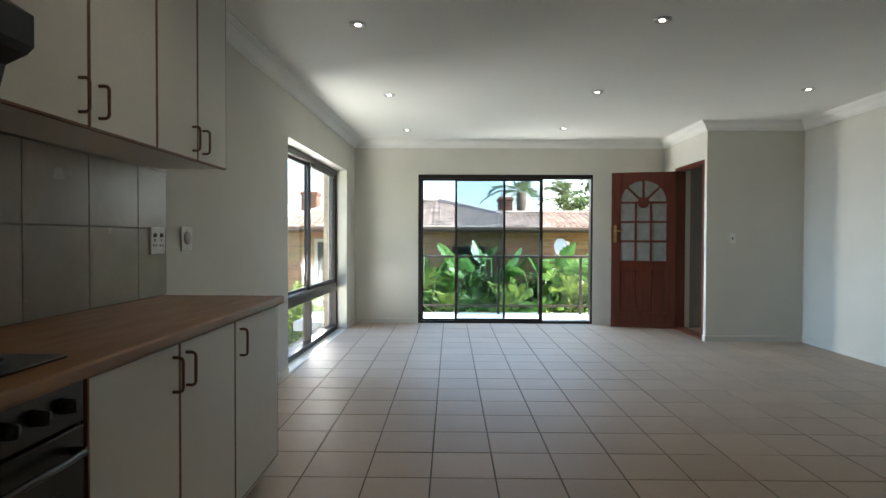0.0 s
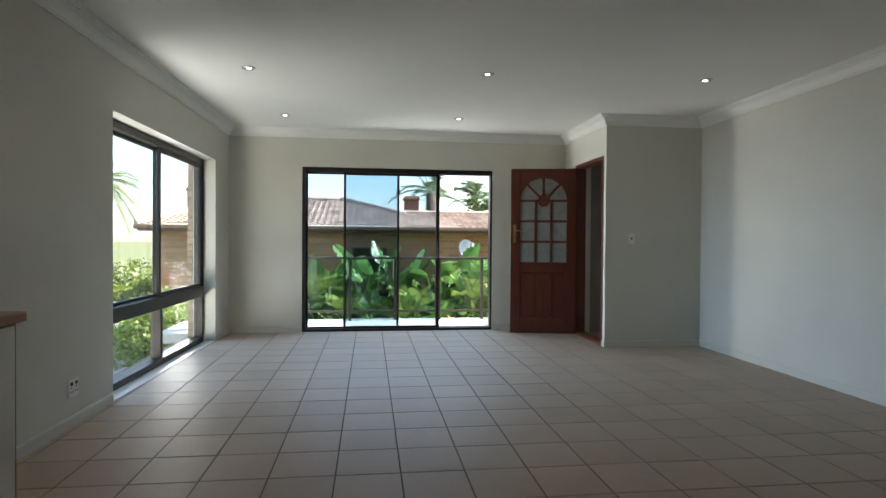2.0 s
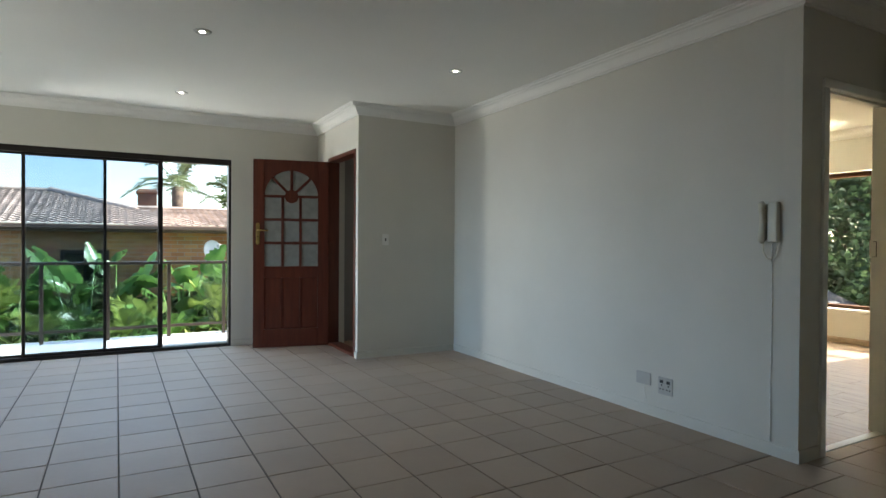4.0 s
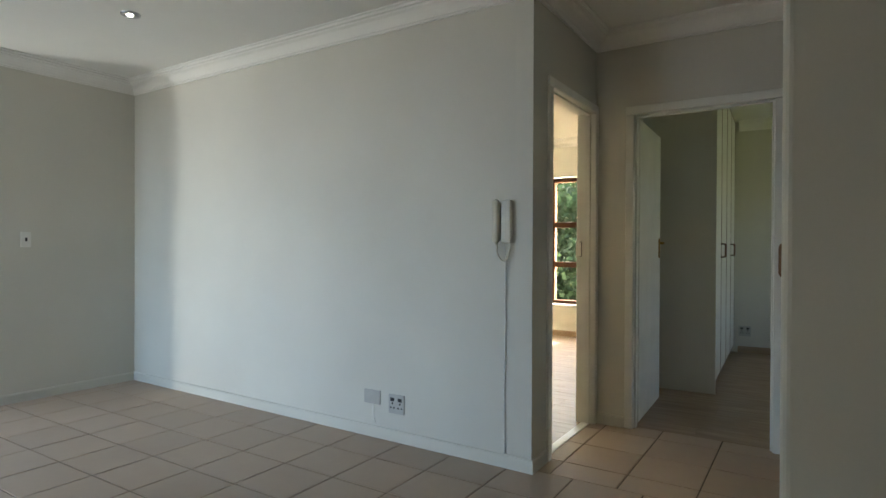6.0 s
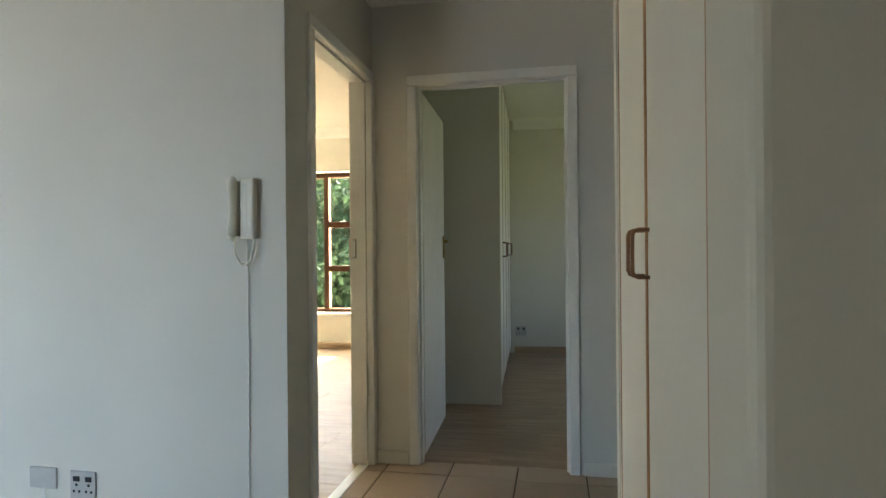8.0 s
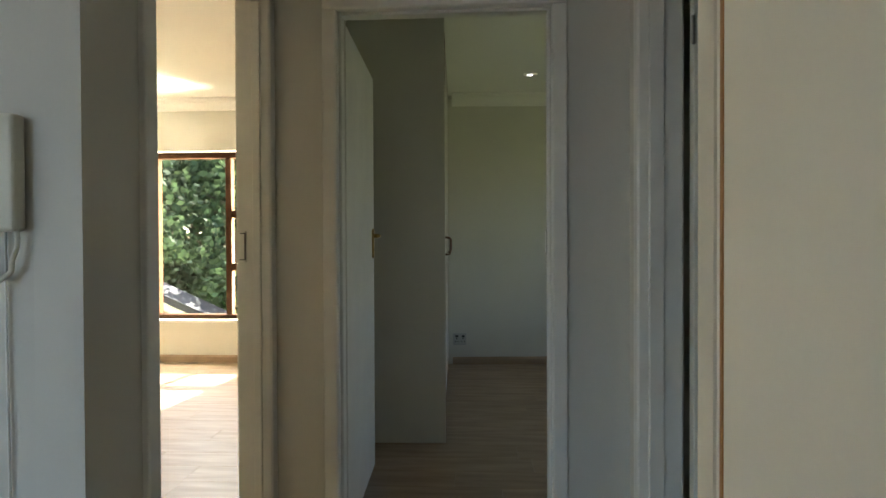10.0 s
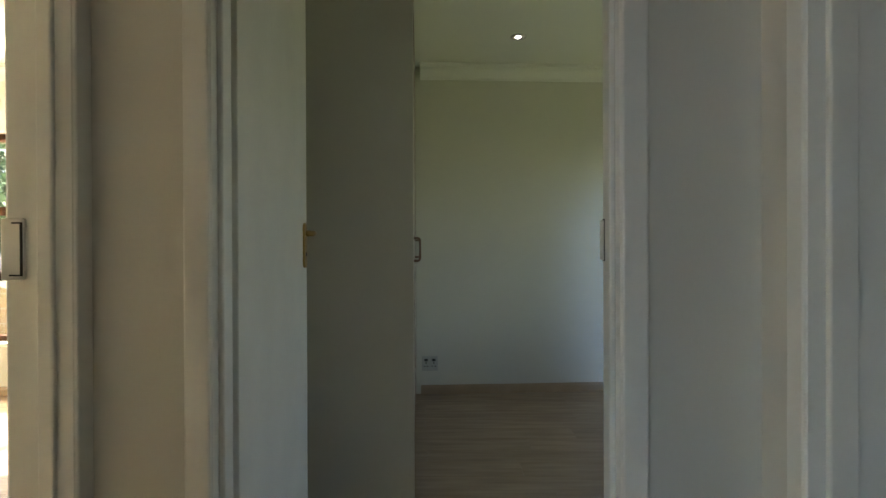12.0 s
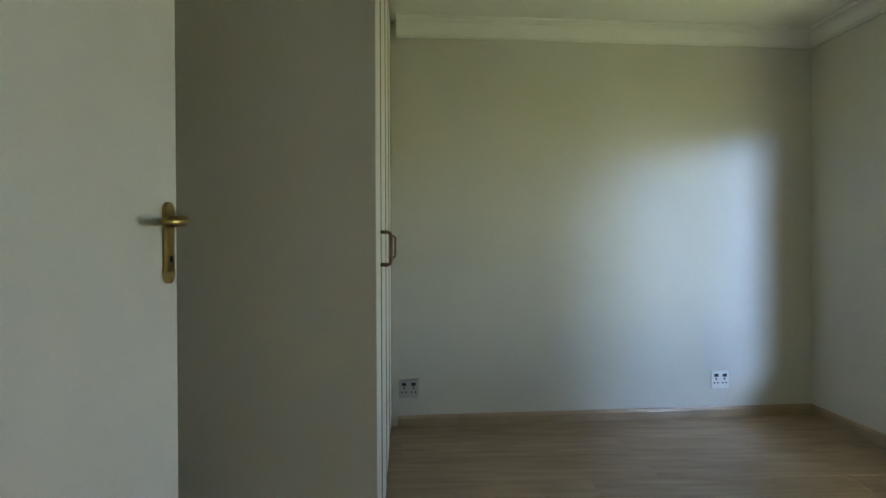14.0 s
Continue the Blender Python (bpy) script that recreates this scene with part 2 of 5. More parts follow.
# near-black colour stands in for the shade inside small holes
M_DARK = mat("painted hole shade", (0.02, 0.02, 0.02), 0.9, vary=0.1, scale=6, fine=60, bump=0.02)


# ---- mesh helpers ----
def BM():
    return bmesh.new()


def bx(bm, x0, y0, z0, x1, y1, z1, bev=0.0, m=None, seg=1):
    """A box, its edges rounded by bev."""
    r = bmesh.ops.create_cube(bm, size=1)
    vs = r["verts"]
    bmesh.ops.transform(bm, verts=vs, matrix=Matrix.LocRotScale(((x0 + x1) / 2, (y0 + y1) / 2, (z0 + z1) / 2), None, (abs(x1 - x0), abs(y1 - y0), abs(z1 - z0))))
    if bev:
        es = list({e for v in vs for e in v.link_edges})
        out = bmesh.ops.bevel(bm, geom=es, offset=bev, segments=seg, affect="EDGES", profile=0.5)
        vs = list({v for f in out["faces"] for v in f.verts} | {v for v in vs if v.is_valid})
    if m is not None:
        bmesh.ops.transform(bm, verts=vs, matrix=m)
    return vs


def cyl(bm, p, q, r0, r1=None, n=12, caps=True):
    """A tapered rod from p to q."""
    p, q = Vector(p), Vector(q)
    d = q - p
    m = Matrix.Translation((p + q) / 2) @ d.to_track_quat("Z", "Y").to_matrix().to_4x4()
    bmesh.ops.create_cone(bm, cap_ends=caps, segments=n, radius1=r0, radius2=r0 if r1 is None else r1, depth=d.length, matrix=m)


def tube(bm, pts, r, n=8):
    """A round bar through points, with joined rings."""
    pts = [Vector(p) for p in pts]
    rings = []
    for i, p in enumerate(pts):
        d = (pts[min(i + 1, len(pts) - 1)] - pts[max(i - 1, 0)]).normalized()
        q = d.to_track_quat("Z", "Y").to_matrix()
        rr = r[i] if isinstance(r, (list, tuple)) else r
        rings.append([bm.verts.new(p + q @ Vector((rr * math.cos(2 * math.pi * k / n), rr * math.sin(2 * math.pi * k / n), 0))) for k in range(n)])
    for a, b in zip(rings, rings[1:]):
        best = min(range(n), key=lambda s: (a[0].co - b[s].co).length)
        for k in range(n):
            bm.faces.new((a[k], a[(k + 1) % n], b[(k + 1 + best) % n], b[(k + best) % n]))
    bm.faces.new(rings[0][::-1])
    bm.faces.new(rings[-1])


def mesh_of(name, bm, material, smooth=False):
    bmesh.ops.recalc_face_normals(bm, faces=bm.faces)
    me = bpy.data.meshes.new(name)
    bm.to_mesh(me)
    bm.free()
    me.materials.append(material)
    if smooth:
        for p in me.polygons:
            p.use_smooth = True
    return me


def part(name, bm, material, parent=None, label="", smooth=False):
    ob = new(name, mesh_of(name, bm, material, smooth))
    if parent is not None:
        ob.parent = parent
    if label:
        ob["label"] = label
    return ob


def thing(name, label, category, m=None, group="", kind=""):
    ob = new(name)
    ob.empty_display_size = 0.1
    if m is not None:
        ob.matrix_basis = m
    return tagged(ob, label, category, group, kind)


def struct(name, bm, material, label, category, smooth=False):
    return tagged(part(name, bm, material, None, "", smooth), label, category, "", "structure")


def wall_mesh(bm, length, thick, z0, z1, holes=()):
    """A wall along local x, its inner face at local y 0 and its back at y thick, with holes (s0, s1, z0, z1)."""
    s = 0.0
    for a, b, c, d in sorted(holes):
        if a > s:
            bx(bm, s, 0, z0, a, thick, z1)
        if c > z0:
            bx(bm, a, 0, z0, b, thick, c)
        if d < z1:
            bx(bm, a, 0, d, b, thick, z1)
        s = b
    if s < length:
        bx(bm, s, 0, z0, length, thick, z1)


def wall(name, p, q, thick, label, holes=(), z0=-0.02, z1=2.59, material=None, ext=(0, 0)):
    """Inner face from p to q with the room on the right hand; the body lies to the left. Holes in metres from p."""
    d = Vector((q[0] - p[0], q[1] - p[1], 0))
    bm = BM()
    wall_mesh(bm, d.length + ext[0] + ext[1], thick, z0, z1, [(a + ext[0], b + ext[0], c, e) for a, b, c, e in holes])
    ob = struct(name, bm, material or M_WALL, label, "wall")
    ob.matrix_basis = Matrix.Translation((p[0], p[1], 0)) @ Matrix.Rotation(math.atan2(d.y, d.x), 4, "Z") @ Matrix.Translation((-ext[0], 0, 0))
    return ob


def sweep(bm, path, profile, closed=False):
    """A moulding along path (room on the left hand); profile points are (out from the wall, z)."""
    n = len(path)
    P = [Vector((a, b)) for a, b in path]
    rings = []
    for i in range(n):
        ds = []
        if closed or i > 0:
            ds.append((P[i] - P[i - 1]).normalized())
        if closed or i < n - 1:
            ds.append((P[(i + 1) % n] - P[i]).normalized())
        ns = [Vector((-d.y, d.x)) for d in ds]
        mit = ns[0] if len(ns) == 1 else (ns[0] + ns[1]) / (1 + ns[0].dot(ns[1]))
        rings.append([bm.verts.new((P[i].x + mit.x * o, P[i].y + mit.y * o, z)) for o, z in profile])
    k = len(profile)
    for i in range(n if closed else n - 1):
        a, b = rings[i], rings[(i + 1) % n]
        for j in range(k):
            bm.faces.new((a[j], a[(j + 1) % k], b[(j + 1) % k], b[j]))
    if not closed:
        bm.faces.new(rings[0][::-1])
        bm.faces.new(rings[-1])

# ---- the shell ----
WX0, WX1 = -1.489, -1.262  # west wall's inner face at y -2.2 and 7.5
CZ = 2.57  # ceiling height
EX, PNY, ENX, BEX = 4.17, 2.39, 5.21, 8.656  # east wall, passage wall, end wall, outer wall
EXN, SBY = 4.215, -0.92  # the east wall's north end; the shaded bedroom's south wall
NX, NY = 3.085, 6.145  # the nib's corner
KX, KY = 2.817, 1.225  # the kitchen wall's corner
BAY = 1.08  # bathroom wall


def bed_x(y):
    """Inner face of the shaded bedroom's outer wall, skewed to fit the camera's view."""
    return BEX + (1.85 - y) * math.tan(radians(3.3))


def east_x(y):
    return EX + (EXN - EX) * (y - PNY) / (NY - PNY)


def west_x(y):
    return WX0 + (WX1 - WX0) * (y + 2.2) / 9.7


wall("wall_west", (WX0, -2.2), (WX1, 7.5), 0.25, "greige painted plaster wall around the tall corner window", [(6.58, 9.13, 0.0, 2.085)])
wall("wall_north", (WX1, 7.5), (NX, 7.5), 0.22, "greige painted plaster wall around the sliding door", [(-0.366 - WX1, 2.09 - WX1, -0.02, 2.10)], ext=(0.27, 0.2))
wall("wall_entry", (NX, 7.5), (NX, 6.21), 0.2, "greige painted plaster return wall with the front door opening", [(0.40, 1.29, -0.02, 2.14)])
wall("wall_nib", (NX, NY), (EXN, NY), 0.065, "greige painted plaster nib wall with a light switch")
wall("wall_east", (east_x(6.21), 6.21), (east_x(2.49), 2.49), 0.14, "long greige painted plaster wall with an intercom handset")
wall("wall_passage", (EX, PNY), (BEX, PNY), 0.10, "greige painted plaster partition with a bedroom door opening", [(0.235, 1.0, -0.02, 2.065)])
wall("wall_end", (ENX, PNY), (ENX, SBY), 0.10, "greige painted plaster wall at the end of the passage", [(0.238, 1.045, -0.02, 2.037)])
wall("wall_bathroom", (ENX, BAY), (4.17, BAY), 0.12, "greige painted plaster wall with a bathroom door opening", [(0.145, 0.96, -0.02, 2.07)])
bm = BM()
bx(bm, 4.10, SBY, -0.02, 4.17, KY, CZ + 0.02)
struct("wall_cupboard_side", bm, M_WALL, "greige painted end of the wall beside the cupboard", "wall")
bm = BM()
bx(bm, 2.99, 0.55, -0.02, 4.10, 0.65, CZ + 0.02)
struct("wall_cupboard_back", bm, M_WALL, "plain wall behind the built-in cupboard", "wall")
bm = BM()
bx(bm, KX, -2.2, -0.02, 2.99, KY, CZ + 0.02)
vert = [e for e in bm.edges if abs(e.verts[0].co.z - e.verts[1].co.z) > 1 and abs(e.verts[0].co.y - KY) < 0.01 and abs(e.verts[0].co.x - KX) < 0.01]
bmesh.ops.bevel(bm, geom=vert, offset=0.02, segments=4, affect="EDGES", profile=0.5)
struct("wall_kitchen_east", bm, M_WALL, "grey-beige painted wall with a rounded plaster corner", "wall")
wall("wall_south", (2.99, -2.2), (WX0 - 0.25, -2.2), 0.2, "plain painted wall that closes the kitchen")
wall("wall_bedroom_north", (4.31, 6.43), (BEX, 6.43), 0.2, "cream painted wall of the sunny bedroom")
wall("wall_bedroom_east", (BEX, 6.63), (BEX, 2.44), 0.22, "cream painted outer wall round the sunny bedroom's window", [(1.25, 3.03, 0.41, 2.075)])
wall("wall_bedroom_2_east", (bed_x(2.44), 2.44), (bed_x(SBY), SBY), 0.22, "greige painted outer wall of the shaded bedroom", ext=(0, 0.22))
wall("wall_bedroom_south", (bed_x(SBY), SBY), (2.99, SBY), 0.22, "greige painted outer wall with a bedroom window", [(0.82, 2.22, 0.65, 2.05)])
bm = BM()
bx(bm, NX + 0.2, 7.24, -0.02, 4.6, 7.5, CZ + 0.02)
# unseen end wall, added to keep the sun out of the door opening
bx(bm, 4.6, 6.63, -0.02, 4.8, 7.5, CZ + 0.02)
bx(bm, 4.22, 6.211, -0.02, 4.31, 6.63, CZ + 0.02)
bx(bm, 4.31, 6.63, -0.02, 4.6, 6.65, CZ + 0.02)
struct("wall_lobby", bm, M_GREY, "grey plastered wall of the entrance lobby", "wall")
bm = BM()
bx(bm, -1.85, -2.5, CZ, 9.15, 7.8, CZ + 0.12)
struct("ceiling", bm, M_CEIL, "smooth white painted ceiling with downlights", "ceiling")

# subfloors
bm = BM()
bx(bm, -1.7, -2.4, -0.06, 4.22, 7.715, -0.004)
bx(bm, 4.22, 0.96, -0.06, 5.27, 2.45, -0.004)
bx(bm, 4.22, 6.43, -0.06, 4.8, 7.5, -0.004)
floor_tiles = struct("floor", bm, M_GROUT, "beige ceramic tiled floor with dark grout", "floor")
bm = BM()
bx(bm, 4.22, 2.45, -0.06, 8.75, 6.43, -0.008)
floor_b1 = struct("floor_bedroom_1", bm, M_LAM, "pale oak laminate floor lit by the sun", "floor")
bm = BM()
bx(bm, 5.27, -0.98, -0.06, 8.95, 2.45, -0.008)
bx(bm, 4.0, -0.98, -0.06, 5.27, 0.96, -0.008)
floor_b2 = struct("floor_bedroom_2", bm, M_LAM, "brown oak laminate floor in the shaded bedroom", "floor")

# cornices
COVE = [(0, 2.466), (0.014, 2.466), (0.016, 2.477), (0.024, 2.479), (0.030, 2.493), (0.042, 2.510), (0.060, 2.528), (0.080, 2.537), (0.084, 2.546), (0.098, 2.548), (0.102, 2.561), (0.118, 2.563), (0.118, 2.57), (0, 2.57)]
bm = BM()
sweep(bm, [(4.17, BAY), (ENX, BAY), (ENX, PNY), (EX, PNY), (EXN, NY), (NX, NY), (NX, 7.5), (WX1, 7.5), (WX0, -2.2), (KX, -2.2), (KX, KY - 0.02)], COVE)
struct("trim_cornice_living", bm, M_CORN, "white moulded plaster cornice round the living room", "cornice")
bm = BM()
sweep(bm, [(5.31, SBY), (bed_x(SBY), SBY), (bed_x(1.87), 1.87)], COVE)
sweep(bm, [(6.44, PNY), (5.31, PNY), (5.31, SBY)], COVE)
struct("trim_cornice_bedroom", bm, M_CORN, "white plaster cornice round the shaded bedroom", "cornice")
bm = BM()
sweep(bm, [(4.31, 2.49), (BEX, 2.49), (BEX, 6.43), (4.31, 6.43)], COVE, True)
struct("trim_cornice_sunny_bedroom", bm, M_CORN, "white plaster cornice round the sunny bedroom", "cornice")

# skirtings
SK = [(0, 0), (0.013, 0), (0.013, 0.058), (0.009, 0.068), (0, 0.07)]
bm = BM()
sweep(bm, [(4.355, PNY), (EX, PNY), (EXN, NY), (NX, NY), (NX, 6.20)], SK)
sweep(bm, [(NX, 7.11), (NX, 7.5), (2.10, 7.5)], SK)
sweep(bm, [(-0.38, 7.5), (WX1, 7.5), (west_x(6.95), 6.95)], SK)
sweep(bm, [(west_x(4.36), 4.36), (west_x(2.3), 2.3)], SK)
sweep(bm, [(ENX, 2.20), (ENX, PNY)], SK)
sweep(bm, [(5.12, BAY), (ENX, BAY), (ENX, 1.285)], SK)
sweep(bm, [(KX, -2.2), (KX, KY - 0.02)], SK)
struct("baseboard", bm, M_WALL, "low skirting painted the colour of the walls", "skirting")
SK2 = [(0, 0), (0.016, 0), (0.016, 0.05), (0.008, 0.068), (0, 0.07)]
bm = BM()
sweep(bm, [(5.31, SBY), (bed_x(SBY), SBY), (bed_x(1.87), 1.87)], SK2)
sweep(bm, [(5.23, 2.49), (BEX, 2.49), (BEX, 6.43), (4.31, 6.43), (4.31, 2.49)], SK2)
sweep(bm, [(5.31, 1.27), (5.31, SBY)], SK2)
struct("baseboard_bedroom", bm, M_LAMSK, "oak laminate skirting of the bedrooms", "skirting")


# ---- door frames and doors ----
def door_frame(root, w, h, th, material=None, flange=0.042, lt=0.012, stop=None):
    """Steel frame in a wall's hole: local x along the wall, y into it."""
    material = material or M_TRIM
    stop = stop or th - 0.05
    for name, flip in (("jamb", False), ("jamb", True)):
        bm = BM()
        bx(bm, 0, -0.012, 0, lt, th + 0.012, h - lt, 0.003)
        bx(bm, -flange, -0.016, 0, lt - 0.002, 0.008, h - lt, 0.005, seg=2)
        bx(bm, -flange, th - 0.008, 0, lt - 0.002, th + 0.016, h - lt, 0.005, seg=2)
        bx(bm, lt - 0.002, 0.02, 0, lt + 0.012, stop, h - lt, 0.004, seg=2)
        if flip:
            bmesh.ops.transform(bm, verts=bm.verts, matrix=Matrix.Translation((w, 0, 0)) @ Matrix.Diagonal((-1, 1, 1, 1)))
        part(name, bm, material, root)
    bm = BM()
    bx(bm, 0, -0.012, h - lt, w, th + 0.012, h, 0.003)
    bx(bm, -flange, -0.016, h - lt + 0.002, w + flange, 0.008, h + flange, 0.005, seg=2)
    bx(bm, -flange, th - 0.008, h - lt + 0.002, w + flange, th + 0.016, h + flange, 0.005, seg=2)
    bx(bm, lt, 0.02, h - lt - 0.012, w - lt, stop, h - lt + 0.002, 0.004, seg=2)
    part("head", bm, material, root)


def wall_frame(p, q, s):
    d = Vector((q[0] - p[0], q[1] - p[1], 0)).normalized()
    return Matrix.Translation((p[0] + d.x * s, p[1] + d.y * s, 0)) @ Matrix.Rotation(math.atan2(d.y, d.x), 4, "Z")


def lever_handle(leaf, x, z, side, material, length=0.11, plate_h=0.2):
    """Handle plate and lever on a leaf's face at local y side."""
    s = 1 if side > 0 else -1
    bm = BM()
    bx(bm, x - 0.02, side, z - plate_h / 2, x + 0.02, side + s * 0.008, z + plate_h / 2, 0.003)
    for e in (-1, 1):
        cyl(bm, (x, side, z + e * plate_h / 2), (x, side + s * 0.008, z + e * plate_h / 2), 0.02, n=16)
    plate = part("handle_plate", bm, material, leaf, "worn brass backplate")
    bm = BM()
    tube(bm, [(x, side + s * 0.005, z + 0.04), (x, side + s * 0.032, z + 0.04), (x - 0.012, side + s * 0.037, z + 0.04), (x - length, side + s * 0.036, z + 0.035)], [0.011, 0.01, 0.009, 0.007], 10)
    part("lever", bm, material, leaf, "brass lever handle", True)
    bm = BM()
    cyl(bm, (x, side + s * 0.004, z - 0.03), (x, side + s * 0.0095, z - 0.03), 0.006, n=12)
    part("keyhole", bm, M_DARK, leaf)


def flush_leaf(root, hinge, angle, w, h, handle_side=0, mirror=False):
    """A plain painted leaf; local x runs from the hinge along the leaf."""
    bm = BM()
    bx(bm, 0, -0.02, 0.008, w, 0.02, h, 0.003, seg=2)
    leaf = part("door_leaf", bm, M_TRIM, root, "plain white painted door leaf standing open")
    leaf.matrix_basis = root.matrix_basis.inverted() @ (Matrix.Translation(hinge) @ Matrix.Rotation(radians(angle), 4, "Z"))
    for side in ((-0.02, 0.02) if handle_side else ()):
        lever_handle(leaf, w - 0.05, 1.165, side, M_BRASS, 0.1, 0.11)
    for z in (0.22, 1.85):
        bm = BM()
        cyl(bm, (-0.004, 0.024 if mirror else -0.024, z - 0.045), (-0.004, 0.024 if mirror else -0.024, z + 0.045), 0.006, n=10)
        part("hinge", bm, M_STEEL, leaf)
    return leaf


d1 = thing("door_1", "white steel door frame of the sunny bedroom", "door frame", wall_frame((EX, PNY), (BEX, PNY), 0.235), kind="structure")
door_frame(d1, 0.765, 2.065, 0.10, None, 0.042)
bm = BM()
bx(bm, 0.744, 0.075, 1.10, 0.754, 0.118, 1.215, 0.003)
part("strike_box", bm, M_TRIM, d1, "painted steel strike box")
bm = BM()
bx(bm, 0.7425, 0.076, 1.108, 0.7445, 0.080, 1.207)
bx(bm, 0.7425, 0.076, 1.108, 0.7445, 0.1, 1.111)
bx(bm, 0.7425, 0.076, 1.204, 0.7445, 0.095, 1.207)
part("strike_hole", bm, M_DARK, d1)
bm = BM()
bx(bm, 0.012, 0.02, -0.003, 0.753, 0.075, 0.006, 0.002)
part("threshold_strip", bm, M_TRIM, d1, "pale metal threshold strip")

d2 = thing("door_2", "white steel door frame with its plain door standing open", "door", wall_frame((ENX, PNY), (ENX, SBY), 0.238), kind="structure")
door_frame(d2, 0.807, 2.037, 0.088, None, 0.042, 0.012, 0.068)
flush_leaf(d2, (5.336, 2.157, 0), 2.2, 0.755, 2.02, 1, True)
bm = BM()
bx(bm, 0.7825, 0.0512, 1.129, 0.7838, 0.0665, 1.2145)
part("strike_hole", bm, M_DARK, d2)
bm = BM()
bx(bm, 0.7785, 0.0525, 1.131, 0.7822, 0.074, 1.2115, 0.0015)
part("strike_plate", bm, M_TRIM, d2, "painted strike plate")

# black strip put in for the shade inside the hinge gap
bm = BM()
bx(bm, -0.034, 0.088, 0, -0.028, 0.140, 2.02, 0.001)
part("gap_shade_strip", bm, M_BLACKM, d2, "black strip standing in for the shade in the hinge gap")

d3 = thing("door_3", "white steel bathroom door frame with its door standing open inwards", "door", wall_frame((ENX, BAY), (4.17, BAY), 0.145), kind="structure")
door_frame(d3, 0.815, 2.07, 0.12, None, 0.04)
flush_leaf(d3, (5.03, 0.928, 0), -90, 0.75, 2.03, 0)

# front door: timber frame, glazed hardwood leaf standing open
ent = thing("door_4", "open red-brown hardwood front door with a sunburst of small panes", "door", wall_frame((NX, 7.5), (NX, 6.21), 0.40), kind="structure")
for x0, x1 in ((0.0, 0.045), (0.845, 0.89)):
    bm = BM()
    bx(bm, x0, -0.008, 0, x1, 0.12, 2.095, 0.004)
    part("jamb", bm, M_DOOR, ent)
bm = BM()
bx(bm, 0, -0.008, 2.095, 0.89, 0.12, 2.14, 0.004)
part("head", bm, M_DOOR, ent)
bm = BM()
bx(bm, 0.045, -0.005, -0.002, 0.845, 0.14, 0.03, 0.006)
part("sill", bm, M_DOOR, ent)

LW, LH, LT = 0.82, 2.085, 0.042
bm = BM()
T2 = LT / 2
OX0, OX1, OZ0, OZA = 0.12, 0.70, 0.90, 1.68  # glazed opening and the arch's springing
for a in ((0, 0.0, OX0, LH), (OX1, 0.0, LW, LH)):
    bx(bm, a[0], -T2, a[1], a[2], T2, a[3], 0.003)
bx(bm, OX0, -T2, 0, OX1, T2, 0.2, 0.003)
bx(bm, OX0, -T2, 0.77, OX1, T2, OZ0, 0.003)
cx, rad = (OX0 + OX1) / 2, (OX1 - OX0) / 2
N = 20
arc = [(cx + rad * math.cos(math.pi * k / N), OZA + rad * math.sin(math.pi * k / N)) for k in range(N + 1)]
for (xa, za), (xb, zb) in zip(arc, arc[1:]):
    vs = [bm.verts.new((x, y, z)) for y in (-T2, T2) for x, z in ((xa, za), (xa, LH), (xb, LH), (xb, zb))]
    for f in ((0, 1, 2, 3), (7, 6, 5, 4), (0, 4, 5, 1), (1, 5, 6, 2), (2, 6, 7, 3), (3, 7, 4, 0)):
        bm.faces.new([vs[i] for i in f])
leaf_ob = part("door_leaf", bm, M_DOOR, ent, "red-brown stained hardwood leaf")
leaf_ob.matrix_basis = ent.matrix_basis.inverted() @ Matrix.Translation((NX - 0.012, 7.045, 0.008)) @ Matrix.Rotation(radians(167.2), 4, "Z")
for x0, x1 in ((OX0, 0.301), (0.319, 0.501), (0.519, OX1)):
    bm = BM()
    bx(bm, x0, -0.011, 0.2, x1, 0.011, 0.77, 0.006)
    part("panel", bm, M_DOOR, leaf_ob)
for x0, x1 in ((0.301, 0.319), (0.501, 0.519)):
    bm = BM()
    bx(bm, x0, -0.018, 0.2, x1, 0.018, 0.77, 0.003)
    part("muntin", bm, M_DOOR, leaf_ob)
for x in (OX0 + 0.193, OX0 + 0.387):
    bm = BM()
    bx(bm, x - 0.015, -0.016, OZ0, x + 0.015, 0.016, OZA, 0.003)
    part("glazing_bar", bm, M_DOOR, leaf_ob)
for z in (1.16, 1.42, OZA):
    bm = BM()
    bx(bm, OX0, -0.0165, z - 0.015, OX1, 0.0165, z + 0.015, 0.003)
    part("glazing_bar", bm, M_DOOR, leaf_ob)
for a in (45, 90, 135):
    bm = BM()
    c, s = math.cos(radians(a)), math.sin(radians(a))
    bx(bm, 0.05, -0.016, -0.015, rad + 0.004, 0.016, 0.015, 0.003, Matrix.Translation((cx, 0, OZA)) @ Matrix.Rotation(-radians(a), 4, "Y"))
    part("sunburst_bar", bm, M_DOOR, leaf_ob)
bm = BM()
bmesh.ops.create_cone(bm, cap_ends=True, segments=24, radius1=0.075, radius2=0.075, depth=0.034, matrix=Matrix.Translation((cx, 0, OZA)) @ Matrix.Rotation(radians(90), 4, "X"))
part("sunburst_hub", bm, M_DOOR, leaf_ob)
bm = BM()
bx(bm, OX0, -0.003, OZ0, OX1, 0.003, OZA)
vs = [bm.verts.new((x, y, z)) for y in (-0.003, 0.003) for x, z in arc]
k = N + 1
bm.faces.new(vs[:k])
bm.faces.new(vs[k:][::-1])
